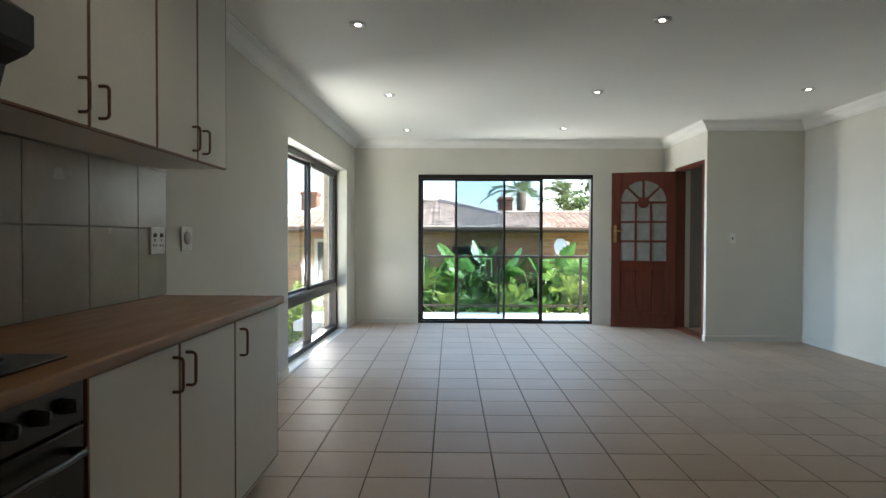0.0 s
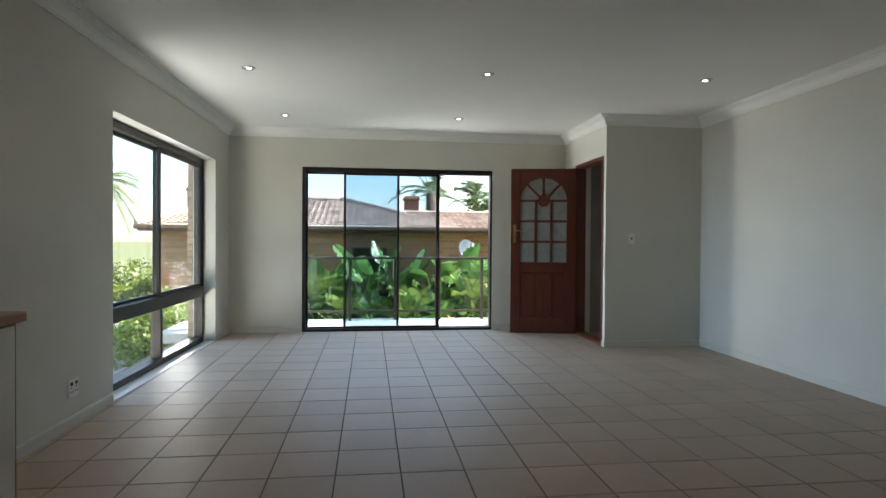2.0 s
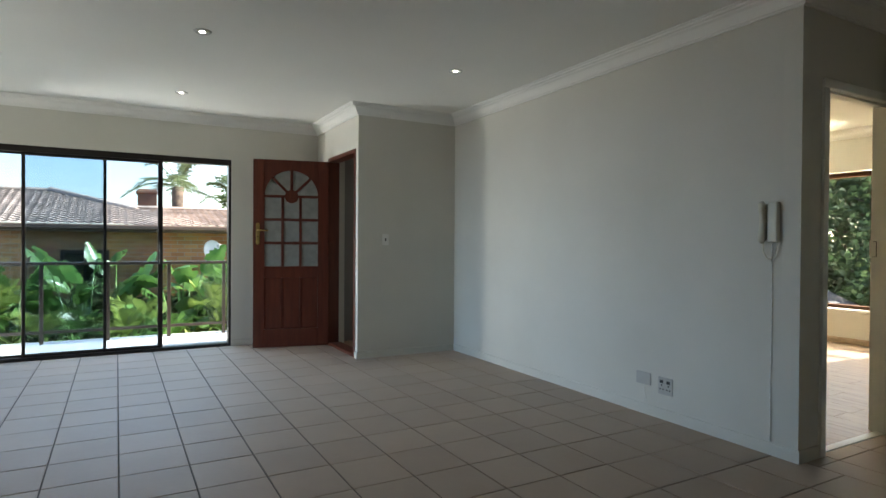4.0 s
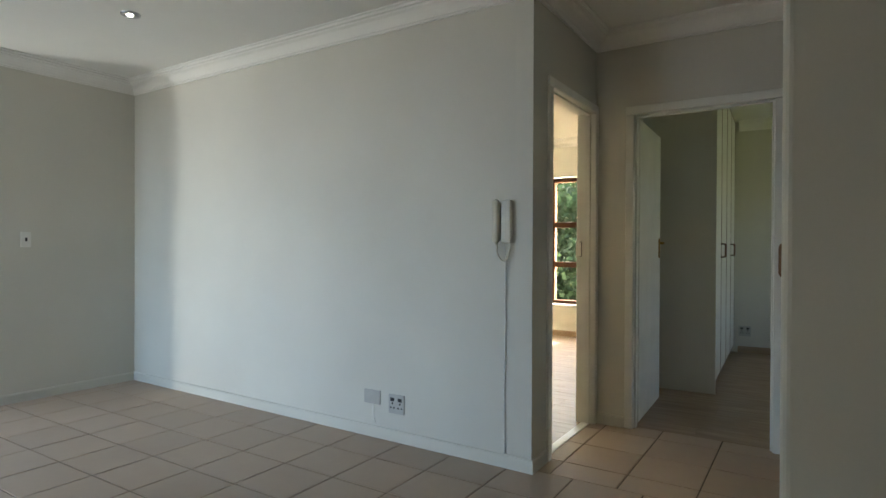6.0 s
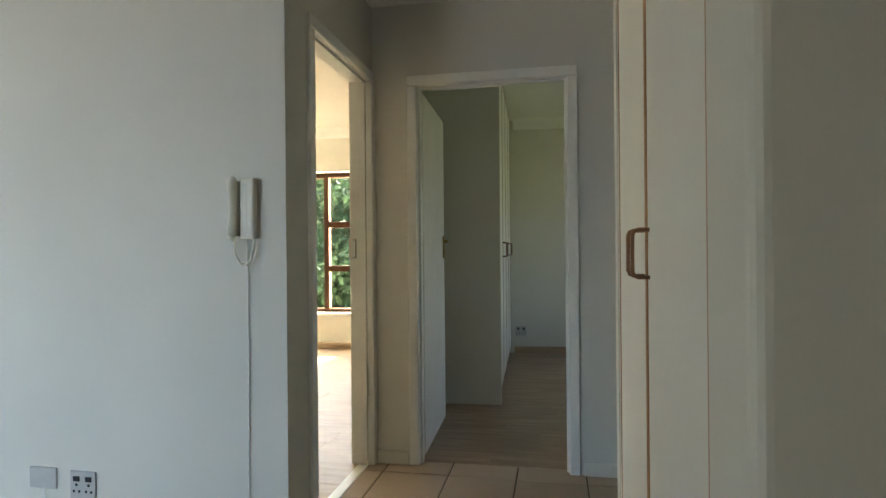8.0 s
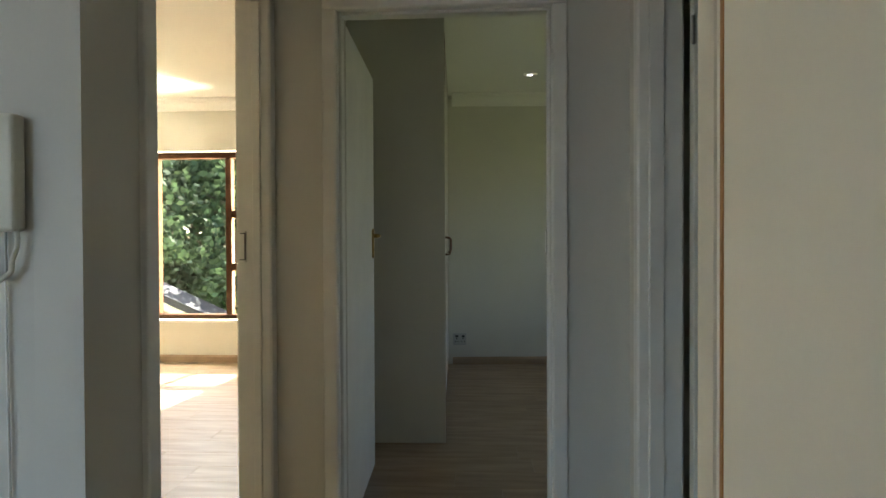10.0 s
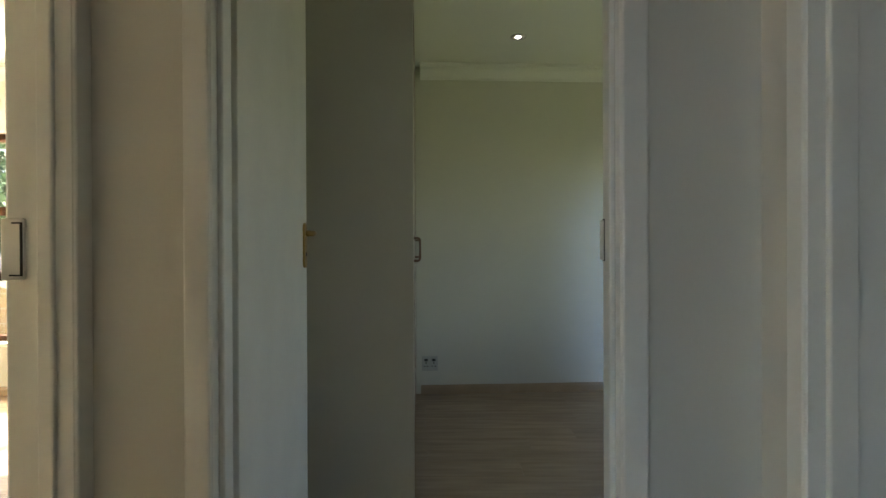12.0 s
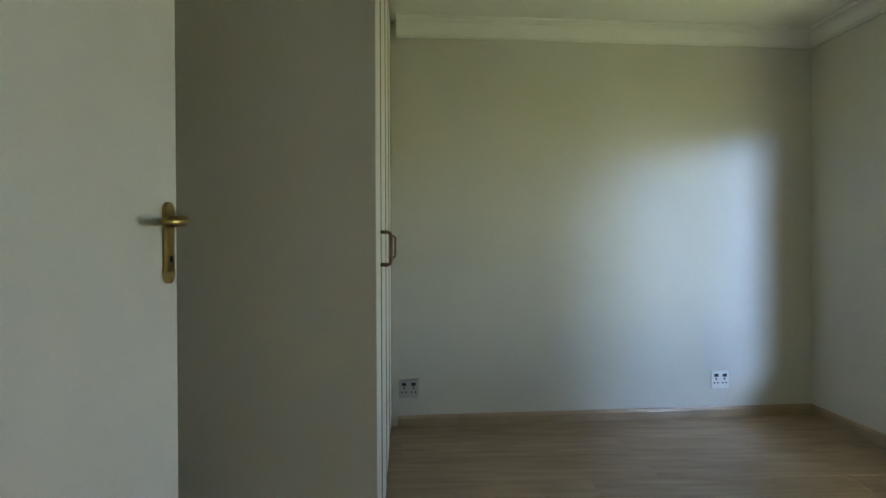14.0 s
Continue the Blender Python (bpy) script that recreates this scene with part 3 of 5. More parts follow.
part("pane", bm, M_FROST, leaf_ob, "obscured glass behind the bars")
for side in (-T2, T2):
    s = 1 if side > 0 else -1
    lever_handle(leaf_ob, LW - 0.05, 1.26, side, M_BRASS)
bm = BM()
bx(bm, LW - 0.001, -0.012, 1.13, LW + 0.004, 0.012, 1.33, 0.001)
part("lock_forend", bm, M_BRASS, leaf_ob, "brass lock edge plate")

# ---- sliding door ----
sl = thing("window_1", "bronze aluminium sliding door with one sash drawn open", "sliding door", pose(-0.366, 7.5, 0), kind="structure")
W, H = 2.456, 2.10
for name, b in (("frame_stile", (0, 0.01, 0, 0.045, 0.13, H)), ("frame_stile", (W - 0.028, 0.01, 0, W, 0.13, H)), ("frame_head", (0.045, 0.012, H - 0.06, W - 0.028, 0.128, H)), ("track", (0.045, 0.012, -0.01, W - 0.028, 0.128, 0.032))):
    bm = BM()
    bx(bm, *b, 0.003)
    part(name, bm, M_BRONZE, sl)


def sash(root, x0, x1, z0, z1, y, glass, stile=0.035, wide=None, t=0.03, rail=None):
    wide, rail = wide or stile, rail or stile
    bm = BM()
    bx(bm, x0, y, z0, x0 + stile, y + t, z1, 0.003)
    bx(bm, x1 - wide, y, z0, x1, y + t, z1, 0.003)
    bx(bm, x0 + stile, y + 0.001, z0, x1 - wide, y + t - 0.001, z0 + rail, 0.003)
    bx(bm, x0 + stile, y + 0.001, z1 - rail, x1 - wide, y + t - 0.001, z1, 0.003)
    s = part("sash", bm, M_BRONZE, root)
    bm = BM()
    bx(bm, x0 + stile - 0.005, y + t / 2 - 0.003, z0 + rail - 0.005, x1 - wide + 0.005, y + t / 2 + 0.003, z1 - rail + 0.005)
    p = part("pane", bm, glass, s, "tinted glass pane")
    p.visible_shadow = False
    return s


sash(sl, 0.045, 1.235, 0.032, H - 0.06, 0.08, M_GLASS, 0.02, 0.03)
sb = sash(sl, 0.518, 1.76, 0.032, H - 0.06, 0.035, M_GLASS, 0.03, 0.048)
bm = BM()
bx(bm, 1.725, 0.005, 0.93, 1.745, 0.036, 1.17, 0.005)
part("pull_handle", bm, M_BLACKM, sb)

# ---- corner window on the west wall ----
ww = thing("window_2", "tall bronze aluminium window with sliding upper sashes", "window", wall_frame((WX0, -2.2), (WX1, 7.5), 6.58), kind="structure")
W, H0, H1 = 2.55, 0.0, 2.085
Y0 = 0.13
for name, b in (("frame_stile", (0, Y0, H0, 0.05, Y0 + 0.1, H1)), ("frame_stile", (W - 0.04, Y0, H0, W, Y0 + 0.1, H1)), ("frame_head", (0.05, Y0 + 0.002, H1 - 0.065, W - 0.04, Y0 + 0.098, H1)),
                ("frame_sill", (0.05, Y0 - 0.01, H0, W - 0.04, Y0 + 0.098, H0 + 0.06)), ("transom", (0.05, Y0 - 0.012, 0.52, W - 0.04, Y0 + 0.098, 0.635)), ("mullion", (1.265, Y0 + 0.003, H0 + 0.06, 1.31, Y0 + 0.095, 0.515))):
    bm = BM()
    bx(bm, *b, 0.004)
    part(name, bm, M_BRONZE, ww)
sash(ww, 0.05, 1.325, 0.625, H1 - 0.065, Y0 + 0.055, M_CLEAR, 0.035, 0.045)
sash(ww, 1.25, W - 0.04, 0.625, H1 - 0.065, Y0 + 0.012, M_CLEAR, 0.045, 0.03)
for x0, x1 in ((0.05, 1.265), (1.31, W - 0.04)):
    bm = BM()
    bx(bm, x0, Y0 + 0.04, H0 + 0.06, x1, Y0 + 0.046, 0.515)
    p = part("pane", bm, M_CLEAR, ww)
    p.visible_shadow = False
bm = BM()
bx(bm, 0, 0.002, H0 - 0.018, W, Y0, H0 + 0.004)
part("window_sill", bm, M_TRIM, ww)

# ---- timber window of the sunny bedroom ----
tw = thing("window_3", "dark stained timber casement window in three bays", "window", wall_frame((BEX, 6.63), (BEX, 2.44), 1.25), kind="structure")
W, H0, H1 = 1.78, 0.41, 2.075
Y0 = 0.10
fr = 0.055
MX = (0.52, 1.27)
for name, b in (("frame_stile", (0, Y0, H0, fr, Y0 + 0.08, H1)), ("frame_stile", (W - fr, Y0, H0, W, Y0 + 0.08, H1)), ("frame_head", (fr, Y0 + 0.001, H1 - fr, W - fr, Y0 + 0.079, H1)), ("frame_sill", (fr, Y0 - 0.01, H0, W - fr, Y0 + 0.09, H0 + 0.045)),
                ("mullion", (MX[0] - 0.03, Y0 + 0.002, H0 + 0.045, MX[0] + 0.03, Y0 + 0.078, H1 - fr)), ("mullion", (MX[1] - 0.03, Y0 + 0.002, H0 + 0.045, MX[1] + 0.03, Y0 + 0.078, H1 - fr))):
    bm = BM()
    bx(bm, *b, 0.004)
    part(name, bm, M_WINWOOD, tw)
for x0, x1 in ((fr, MX[0] - 0.03), (MX[1] + 0.03, W - fr)):
    for z in (0.93, 1.455):
        bm = BM()
        bx(bm, x0, Y0 + 0.003, z - 0.035, x1, Y0 + 0.077, z + 0.035, 0.004)
        part("transom", bm, M_WINWOOD, tw)
    for z0, z1 in ((H0 + 0.045, 0.895), (0.965, 1.42), (1.49, H1 - fr)):
        bm = BM()
        bx(bm, x0, Y0 + 0.035, z0, x1, Y0 + 0.041, z1)
        p = part("pane", bm, M_CLEAR, tw)
        p.visible_shadow = False
    for z in (0.975, 1.5):
        bm = BM()
        bx(bm, (x0 + x1) / 2 - 0.06, Y0 - 0.006, z - 0.012, (x0 + x1) / 2 + 0.02, Y0 + 0.004, z - 0.004, 0.002)
        part("stay", bm, M_STEEL, tw)
bm = BM()
bx(bm, MX[0] + 0.03, Y0 + 0.035, H0 + 0.045, MX[1] - 0.03, Y0 + 0.041, H1 - fr)
p = part("pane", bm, M_CLEAR, tw)
p.visible_shadow = False
bm = BM()
bx(bm, -0.02, -0.02, H0 - 0.025, W + 0.02, Y0, H0 + 0.004, 0.004)
part("window_sill", bm, M_TRIM, tw)

# window of the shaded bedroom
bw = thing("window_4", "timber window that lights the shaded bedroom", "window", wall_frame((bed_x(SBY), SBY), (2.99, SBY), 0.82), kind="structure")
for b in ((0, 0.1, 0.65, 0.05, 0.18, 2.05), (1.35, 0.1, 0.65, 1.4, 0.18, 2.05), (0.05, 0.1, 0.65, 1.35, 0.18, 0.7), (0.05, 0.1, 2.0, 1.35, 0.18, 2.05), (0.685, 0.102, 0.7, 0.715, 0.178, 2.0)):
    bm = BM()
    bx(bm, *b, 0.004)
    part("frame_bar", bm, M_WINWOOD, bw)

# ---- living room and kitchen things ----
def d_handle(parent, p, length, axis="z", out=(1, 0, 0), material=None, r=0.0055, stand=0.032):
    """A D-shaped pull: a bar on two legs, rounded at the bends."""
    p, o = Vector(p), Vector(out)
    a = Vector((0, 0, 1)) if axis == "z" else Vector((0, 1, 0))
    h = length / 2
    c = 0.012
    pts = [p - a * h, p - a * h + o * (stand - c), p - a * (h - c * 0.3) + o * (stand - c * 0.3), p - a * (h - c) + o * stand, p + a * (h - c) + o * stand, p + a * (h - c * 0.3) + o * (stand - c * 0.3), p + a * h + o * (stand - c), p + a * h]
    bm = BM()
    tube(bm, pts, r, 8)
    return part("handle", bm, material or M_HANDLE, parent, "brown D-shaped pull handle", True)


def edged_door(parent, lo, hi, normal, edge_mat, w=0.004, proud=0):
    """A white door panel with a thin wooden lipping round it. lo, hi: its corners; normal: 'x' or 'y' and the outward sign."""
    (x0, y0, z0), (x1, y1, z1) = lo, hi
    bm = BM()
    if normal == "x":
        bx(bm, x0, y0 + w, z0 + w, x1, y1 - w, z1 - w, 0.001)
    else:
        bx(bm, x0 + w, y0, z0 + w, x1 - w, y1, z1 - w, 0.001)
    door = part("door", bm, M_CAB, parent)
    bm = BM()
    if normal == "x":
        for b in ((x0, y0, z0, x1 - 0.0008, y0 + w, z1), (x0, y1 - w, z0, x1 - 0.0008, y1, z1), (x0, y0 + w, z0, x1 - 0.0008, y1 - w, z0 + w), (x0, y0 + w, z1 - w, x1 - 0.0008, y1 - w, z1)):
            bx(bm, *b)
    else:
        y0, y1 = y0 + min(proud, 0) * 0.002, y1 + max(proud, 0) * 0.002
        for b in ((x0, y0, z0, x0 + w, y1, z1), (x1 - w, y0, z0, x1, y1, z1), (x0 + w, y0, z0, x1 - w, y1, z0 + w), (x0 + w, y0, z1 - w, x1 - w, y1, z1)):
            bx(bm, *b)
    part("lipping", bm, edge_mat, door, "brown wooden lipping")
    return door


def base_unit(y0, y1, splits, handles, label):
    u = thing("base_cabinet", label, "kitchen cabinet", pose(0, 0, 0), "kitchen base cabinets")
    bm = BM()
    bx(bm, -1.34, y0 + 0.002, 0.1, -0.812, y1 - 0.002, 0.868, 0.001)
    part("body", bm, M_CAB, u)
    bm = BM()
    bx(bm, -1.3, y0 + 0.004, 0.0, -0.85, y1 - 0.02, 0.099, 0.002)
    part("plinth", bm, M_CAB, u)
    for (a, b), h in zip(zip(splits, splits[1:]), handles):
        d = edged_door(u, (-0.808, a + 0.002, 0.085), (-0.79, b - 0.002, 0.858), "x", M_EDGE, 0.007)
        if h is not None:
            d_handle(d, (-0.79, h, 0.76), 0.11)
    return u


base_unit(-1.4, 0.085, (-1.4, -0.9, -0.4, 0.085), (-0.95, -0.85, 0.03), "white melamine base cabinet with brown edging beside the oven")
base_unit(0.69, 1.66, (0.69, 1.174, 1.66), (1.128, 1.22), "white two-door base cabinet with brown edging")
base_unit(1.66, 2.25, (1.66, 2.25), (1.715,), "white single-door base cabinet at the end of the counter")

wt = thing("worktop", "wood-look laminate kitchen worktop with a rounded front edge", "worktop")
bm = BM()
bx(bm, -1.46, -1.4, 0.865, -0.76, 2.265, 0.902, 0.008, seg=3)
part("slab", bm, M_TOP, wt)
bm = BM()
bx(bm, -0.761, -1.39, 0.8665, -0.7585, 2.255, 0.8685)
part("edge_line", bm, M_EDGE, wt)

hob = thing("hob", "black electric hob set into the worktop", "hob")
bm = BM()
bx(bm, -1.31, 0.14, 0.902, -0.845, 0.704, 0.911, 0.003)
part("plate", bm, M_BLACK, hob)
for x, y, r in ((-1.19, 0.28, 0.075), (-1.19, 0.56, 0.09), (-0.98, 0.28, 0.09), (-0.98, 0.56, 0.075)):
    bm = BM()
    cyl(bm, (x, y, 0.911), (x, y, 0.919), r, r - 0.004, 28)
    part("hotplate", bm, M_BLACKM, hob)

ov = thing("oven", "black built-in oven under the worktop", "oven")
bm = BM()
bx(bm, -1.33, 0.09, 0.1, -0.815, 0.684, 0.866, 0.002)
part("body", bm, M_BLACKM, ov)
bm = BM()
bx(bm, -0.815, 0.092, 0.755, -0.793, 0.682, 0.862, 0.003)
part("control_panel", bm, M_BLACK, ov)
for y in (0.16, 0.25, 0.34, 0.43, 0.52, 0.61):
    bm = BM()
    cyl(bm, (-0.793, y, 0.81), (-0.767, y, 0.81), 0.019, 0.016, 18)
    bx(bm, -0.767, y - 0.003, 0.796, -0.762, y + 0.003, 0.824, 0.001)
    part("knob", bm, M_BLACKM, ov, "", True)
bm = BM()
bx(bm, -0.815, 0.092, 0.14, -0.791, 0.682, 0.748, 0.004)
od = part("door", bm, M_BLACK, ov)
bm = BM()
tube(bm, [(-0.792, 0.14, 0.70), (-0.758, 0.14, 0.70), (-0.752, 0.15, 0.70), (-0.752, 0.62, 0.70), (-0.758, 0.63, 0.70), (-0.792, 0.63, 0.70)], 0.009, 10)
part("handle", bm, M_BLACK, od, "black bar handle", True)
bm = BM()
bx(bm, -0.791, 0.19, 0.24, -0.789, 0.59, 0.62, 0.001)
part("window", bm, M_BLACK, od)
bm = BM()
bx(bm, -1.3, 0.092, 0.0, -0.85, 0.682, 0.099)
part("plinth", bm, M_BLACKM, ov)


def wall_unit(y0, ym, y1, label):
    u = thing("wall_cabinet", label, "kitchen cabinet", pose(0, 0, 0), "kitchen wall cabinets")
    bm = BM()
    bx(bm, -1.36, y0 + 0.001, 1.538, -1.04, y1 - 0.001, 2.42, 0.001)
    part("body", bm, M_CAB, u)
    for a, b, h in ((y0, ym, ym - 0.05), (ym, y1, ym + 0.05)):
        d = edged_door(u, (-1.038, a + 0.002, 1.532), (-1.02, b - 0.002, 2.415), "x", M_EDGE, 0.007)
        d_handle(d, (-1.02, h, 1.623), 0.102)
    return u


wall_unit(0.665, 1.076, 1.489, "white two-door wall cabinet with brown edging")
wall_unit(1.489, 1.843, 2.17, "white two-door wall cabinet at the end of the run")

hood = thing("cooker_hood", "black slanted cooker hood beside the wall cabinets", "cooker hood")
prof = [(-1.34, 1.50), (-0.85, 1.50), (-0.835, 1.555), (-0.79, 1.575), (-0.775, 1.59), (-0.775, 1.655), (-1.0, 1.80), (-1.34, 1.80)]
bm = BM()
A = [bm.verts.new((x, -0.07, z)) for x, z in prof]
B = [bm.verts.new((x, 0.50, z)) for x, z in prof]
bm.faces.new(A)
bm.faces.new(B[::-1])
for i in range(len(prof)):
    j = (i + 1) % len(prof)
    bm.faces.new((A[i], A[j], B[j], B[i]))
part("canopy", bm, M_BLACKM, hood)
bm = BM()
bx(bm, -1.25, 0.0, 1.494, -0.9, 0.44, 1.499)
part("filter", bm, M_STEEL, hood)
bm = BM()
bx(bm, -1.34, 0.06, 1.80, -1.05, 0.37, 2.44, 0.003)
part("flue_cover", bm, M_BLACKM, hood)

# wall tiles above the worktop
sp = thing("backsplash", "grey-beige ceramic wall tiles above the worktop", "wall tiles", kind="structure")
bm = BM()
bx(bm, -1.45, -1.4, 0.902, -1.384, 2.285, 1.538)
part("grout_bed", bm, mat("pale grout", (0.36, 0.33, 0.28), 0.9, vary=0.08, scale=8, fine=150, bump=0.1), sp)
for yy in [(2.013 + 0.002, 2.285)] + [(2.013 - 0.3705 * k - 0.3685, 2.013 - 0.3705 * k - 0.002) for k in range(9)]:
    for z0, z1 in ((0.904, 1.239), (1.243, 1.536)):
        bm = BM()
        bx(bm, -1.388, yy[0], z0, -1.378, yy[1], z1, 0.0015)
        part("tile", bm, M_SPLASH, sp)


def socket(m, kind, label, plate=None, w=0.115, h=0.115):
    """A wall outlet, its back on local y 0 and its face towards local -y."""
    u = thing("wall_socket" if kind != "switch" else "light_switch", label, "socket" if kind != "switch" else "switch", m)
    bm = BM()
    bx(bm, -w / 2, -0.009, -h / 2, w / 2, 0.0, h / 2, 0.003, seg=2)
    part("plate", bm, plate or M_PLATE, u)
    if kind == "double":
        for sx in (-1, 1):
            bm = BM()
            bx(bm, sx * w * 0.24 - 0.014, -0.013, 0.018, sx * w * 0.24 + 0.014, -0.009, 0.038, 0.001)
            part("rocker", bm, M_BLACKM, u, "dark rocker")
            for dx, dz, r in ((0, 0.004, 0.006), (-0.012, -0.022, 0.0055), (0.012, -0.022, 0.0055)):
                bm = BM()
                cyl(bm, (sx * w * 0.24 + dx, -0.0085, dz), (sx * w * 0.24 + dx, -0.0098, dz), r, n=12)
                part("pin_hole", bm, M_DARK, u)
    elif kind == "switch":
        bm = BM()
        bx(bm, -0.007, -0.014, -0.014, 0.007, -0.009, 0.014, 0.001)
        part("rocker", bm, M_BLACKM, u, "dark rocker")
    elif kind == "dial":
        bm = BM()
        cyl(bm, (0, -0.009, 0.005), (0, -0.016, 0.005), 0.036, 0.033, 28)
        part("dial", bm, M_PLATEG, u, "round grey dial", True)
        for z in (0.05, -0.05):
            bm = BM()
            cyl(bm, (0, -0.009, z), (0, -0.0105, z), 0.004, n=10)
            part("screw", bm, M_STEEL, u)
    return u


EASTW = Matrix.Rotation(radians(-90), 4, "Z")  # faces -x
WESTW = Matrix.Rotation(radians(90), 4, "Z")  # faces +x
T = Matrix.Translation
socket(T((east_x(3.267), 3.267, 0.225)) @ EASTW, "double", "double socket with dark rockers low on the long wall", M_PLATEG)
blank = socket(T((east_x(3.455), 3.455, 0.245)) @ EASTW, "blank", "grey blank outlet plate with a cut cable end", M_PLATEG, 0.125, 0.085)
bm = BM()
tube(bm, [(0.01, -0.006, -0.04), (0.012, -0.014, -0.07), (0.016, -0.012, -0.11), (0.028, -0.01, -0.15)], 0.0028, 6)
part("cable_end", bm, M_PLATE, blank, "short white cable end", True)
socket(T((3.385, NY, 1.21)), "switch", "small white light switch on the nib wall", M_PLATE, 0.07, 0.115)
socket(T((west_x(3.83), 3.83, 0.24)) @ Matrix.Rotation(radians(88.5), 4, "Z"), "double", "white double socket below the corner window")
socket(T((-1.377, 2.18, 1.18)) @ WESTW, "double", "white double socket on the wall tiles", None, 0.135, 0.135)
socket(T((west_x(2.5) + 0.002, 2.5, 1.19)) @ Matrix.Rotation(radians(88.5), 4, "Z"), "dial", "white plate with a round grey dial beside the tiles", None, 0.12, 0.135)
socket(T((bed_x(1.80), 1.80, 0.24)) @ Matrix.Rotation(radians(-86.7), 4, "Z"), "double", "double socket beside the wardrobe", M_PLATEG, 0.125, 0.115)
socket(T((bed_x(-0.27), -0.27, 0.25)) @ Matrix.Rotation(radians(-86.7), 4, "Z"), "double", "double socket near the room corner", M_PLATE, 0.12, 0.12)

# intercom handset
ic = thing("intercom", "ivory intercom handset with a looped cord on the wall", "intercom", T((EX, 2.553, 1.195)) @ EASTW)
bm = BM()
bx(bm, -0.005, -0.035, 0.0, 0.052, 0.0, 0.225, 0.008, seg=3)
part("base", bm, M_PHONE, ic)
bm = BM()
bx(bm, 0.022, -0.0358, 0.02, 0.025, -0.034, 0.2, 0.0005)
part("groove", bm, M_PHONE, ic)
bm = BM()
tube(bm, [(-0.026, -0.040, 0.002), (-0.026, -0.050, 0.010), (-0.026, -0.050, 0.04), (-0.026, -0.043, 0.075), (-0.026, -0.042, 0.112), (-0.026, -0.043, 0.15), (-0.026, -0.050, 0.185), (-0.026, -0.050, 0.212), (-0.026, -0.040, 0.221)], [0.013, 0.019, 0.019, 0.0165, 0.016, 0.0165, 0.019, 0.019, 0.013], 14)
part("handset", bm, M_PHONE, ic, "ivory handset", True)
bm = BM()
bx(bm, -0.045, -0.03, 0.01, -0.012, 0.0, 0.215, 0.006, seg=2)
part("cradle", bm, M_PHONE, ic)
bm = BM()
pts = [(-0.035 + 0.04 * (1 - math.cos(a)) , -0.02 + 0.004 * math.sin(9 * a), 0.0 - 0.095 * math.sin(a) ** 0.8) for a in [math.pi * k / 26 for k in range(1, 26)]]
tube(bm, [(-0.035, -0.03, 0.012)] + pts + [(0.045, -0.02, 0.006)], 0.005, 8)
part("coiled_cord", bm, M_PHONE, ic, "looped ivory cord", True)
bm = BM()
tube(bm, [(0.012, -0.006, 0.005), (0.01, -0.005, -0.2), (0.013, -0.005, -0.5), (0.008, -0.005, -0.8), (0.01, -0.005, -1.0), (0.012, -0.005, -1.12)], 0.0028, 6)
part("wire", bm, M_PLATE, ic, "thin white wire down the wall", True)

# downlights
# the first four are unseen, added in line with the rows to light the kitchen
DL = [(-0.55, -0.65), (1.35, -0.72), (-0.53, 1.2), (1.38, 1.12), (-0.51, 3.04), (1.41, 2.97), (-0.5, 4.877), (1.455, 4.755), (3.345, 4.66), (-0.464, 6.67), (1.487, 6.55), (8.0, 1.18), (8.09, 5.2)]
first = None
for x, y in DL:
    if first is None:
        u = thing("downlight", "small round steel downlight in the ceiling", "downlight", T((x, y, CZ)), "ceiling downlights")
        bm = BM()
        ring = []
        for r, z in ((0.036, 0.0), (0.036, -0.006), (0.044, -0.011), (0.054, -0.008), (0.057, -0.001)):
            ring.append([bm.verts.new((r * math.cos(2 * math.pi * k / 28), r * math.sin(2 * math.pi * k / 28), z)) for k in range(28)])
        for a, b in zip(ring, ring[1:]):
            for k in range(28):
                bm.faces.new((a[k], a[(k + 1) % 28], b[(k + 1) % 28], b[k]))
        part("bezel", bm, M_STEEL, u, "brushed steel ring", True)
        bm = BM()
        cyl(bm, (0, 0, -0.001), (0, 0, -0.004), 0.035, 0.03, 24)
        part("lamp", bm, M_STEEL, u, "steel reflector")
        bm = BM()
        cyl(bm, (0, 0.006, -0.003), (0, 0.006, -0.0075), 0.02, 0.016, 20)
        part("bulb", bm, M_LAMP, u, "lit bulb")
        first = u
    else:
        copy_thing(first, T((x, y, CZ)))
    if x < 2.0:
        lamp = new("downlight_beam", bpy.data.lights.new("downlight_beam", "SPOT"))
        lamp.data.energy, lamp.data.color = 0.75, (1.0, 0.86, 0.66)
        lamp.data.spot_size, lamp.data.spot_blend, lamp.data.shadow_soft_size = radians(125), 0.9, 0.03
        lamp.matrix_world = T((x, y, CZ - 0.02))

# ---- passage cupboard ----
cb = thing("cupboard", "white built-in passage cupboard with orange oak edging", "cupboard")
bm = BM()
bx(bm, 2.993, 0.66, 0.0, 4.097, KY - 0.045, CZ - 0.003)
part("carcass", bm, M_CAB, cb)
for x0, x1 in ((2.992, 3.0), (4.086, 4.098)):
    bm = BM()
    bx(bm, x0, KY - 0.044, 0.0, x1, KY - 0.004, CZ - 0.002, 0.002)
    part("stile", bm, M_TRIM, cb)
bm = BM()
bx(bm, 3.001, KY - 0.044, 0.0, 4.085, KY - 0.02, 0.07, 0.002)
part("plinth", bm, M_TRIM, cb)
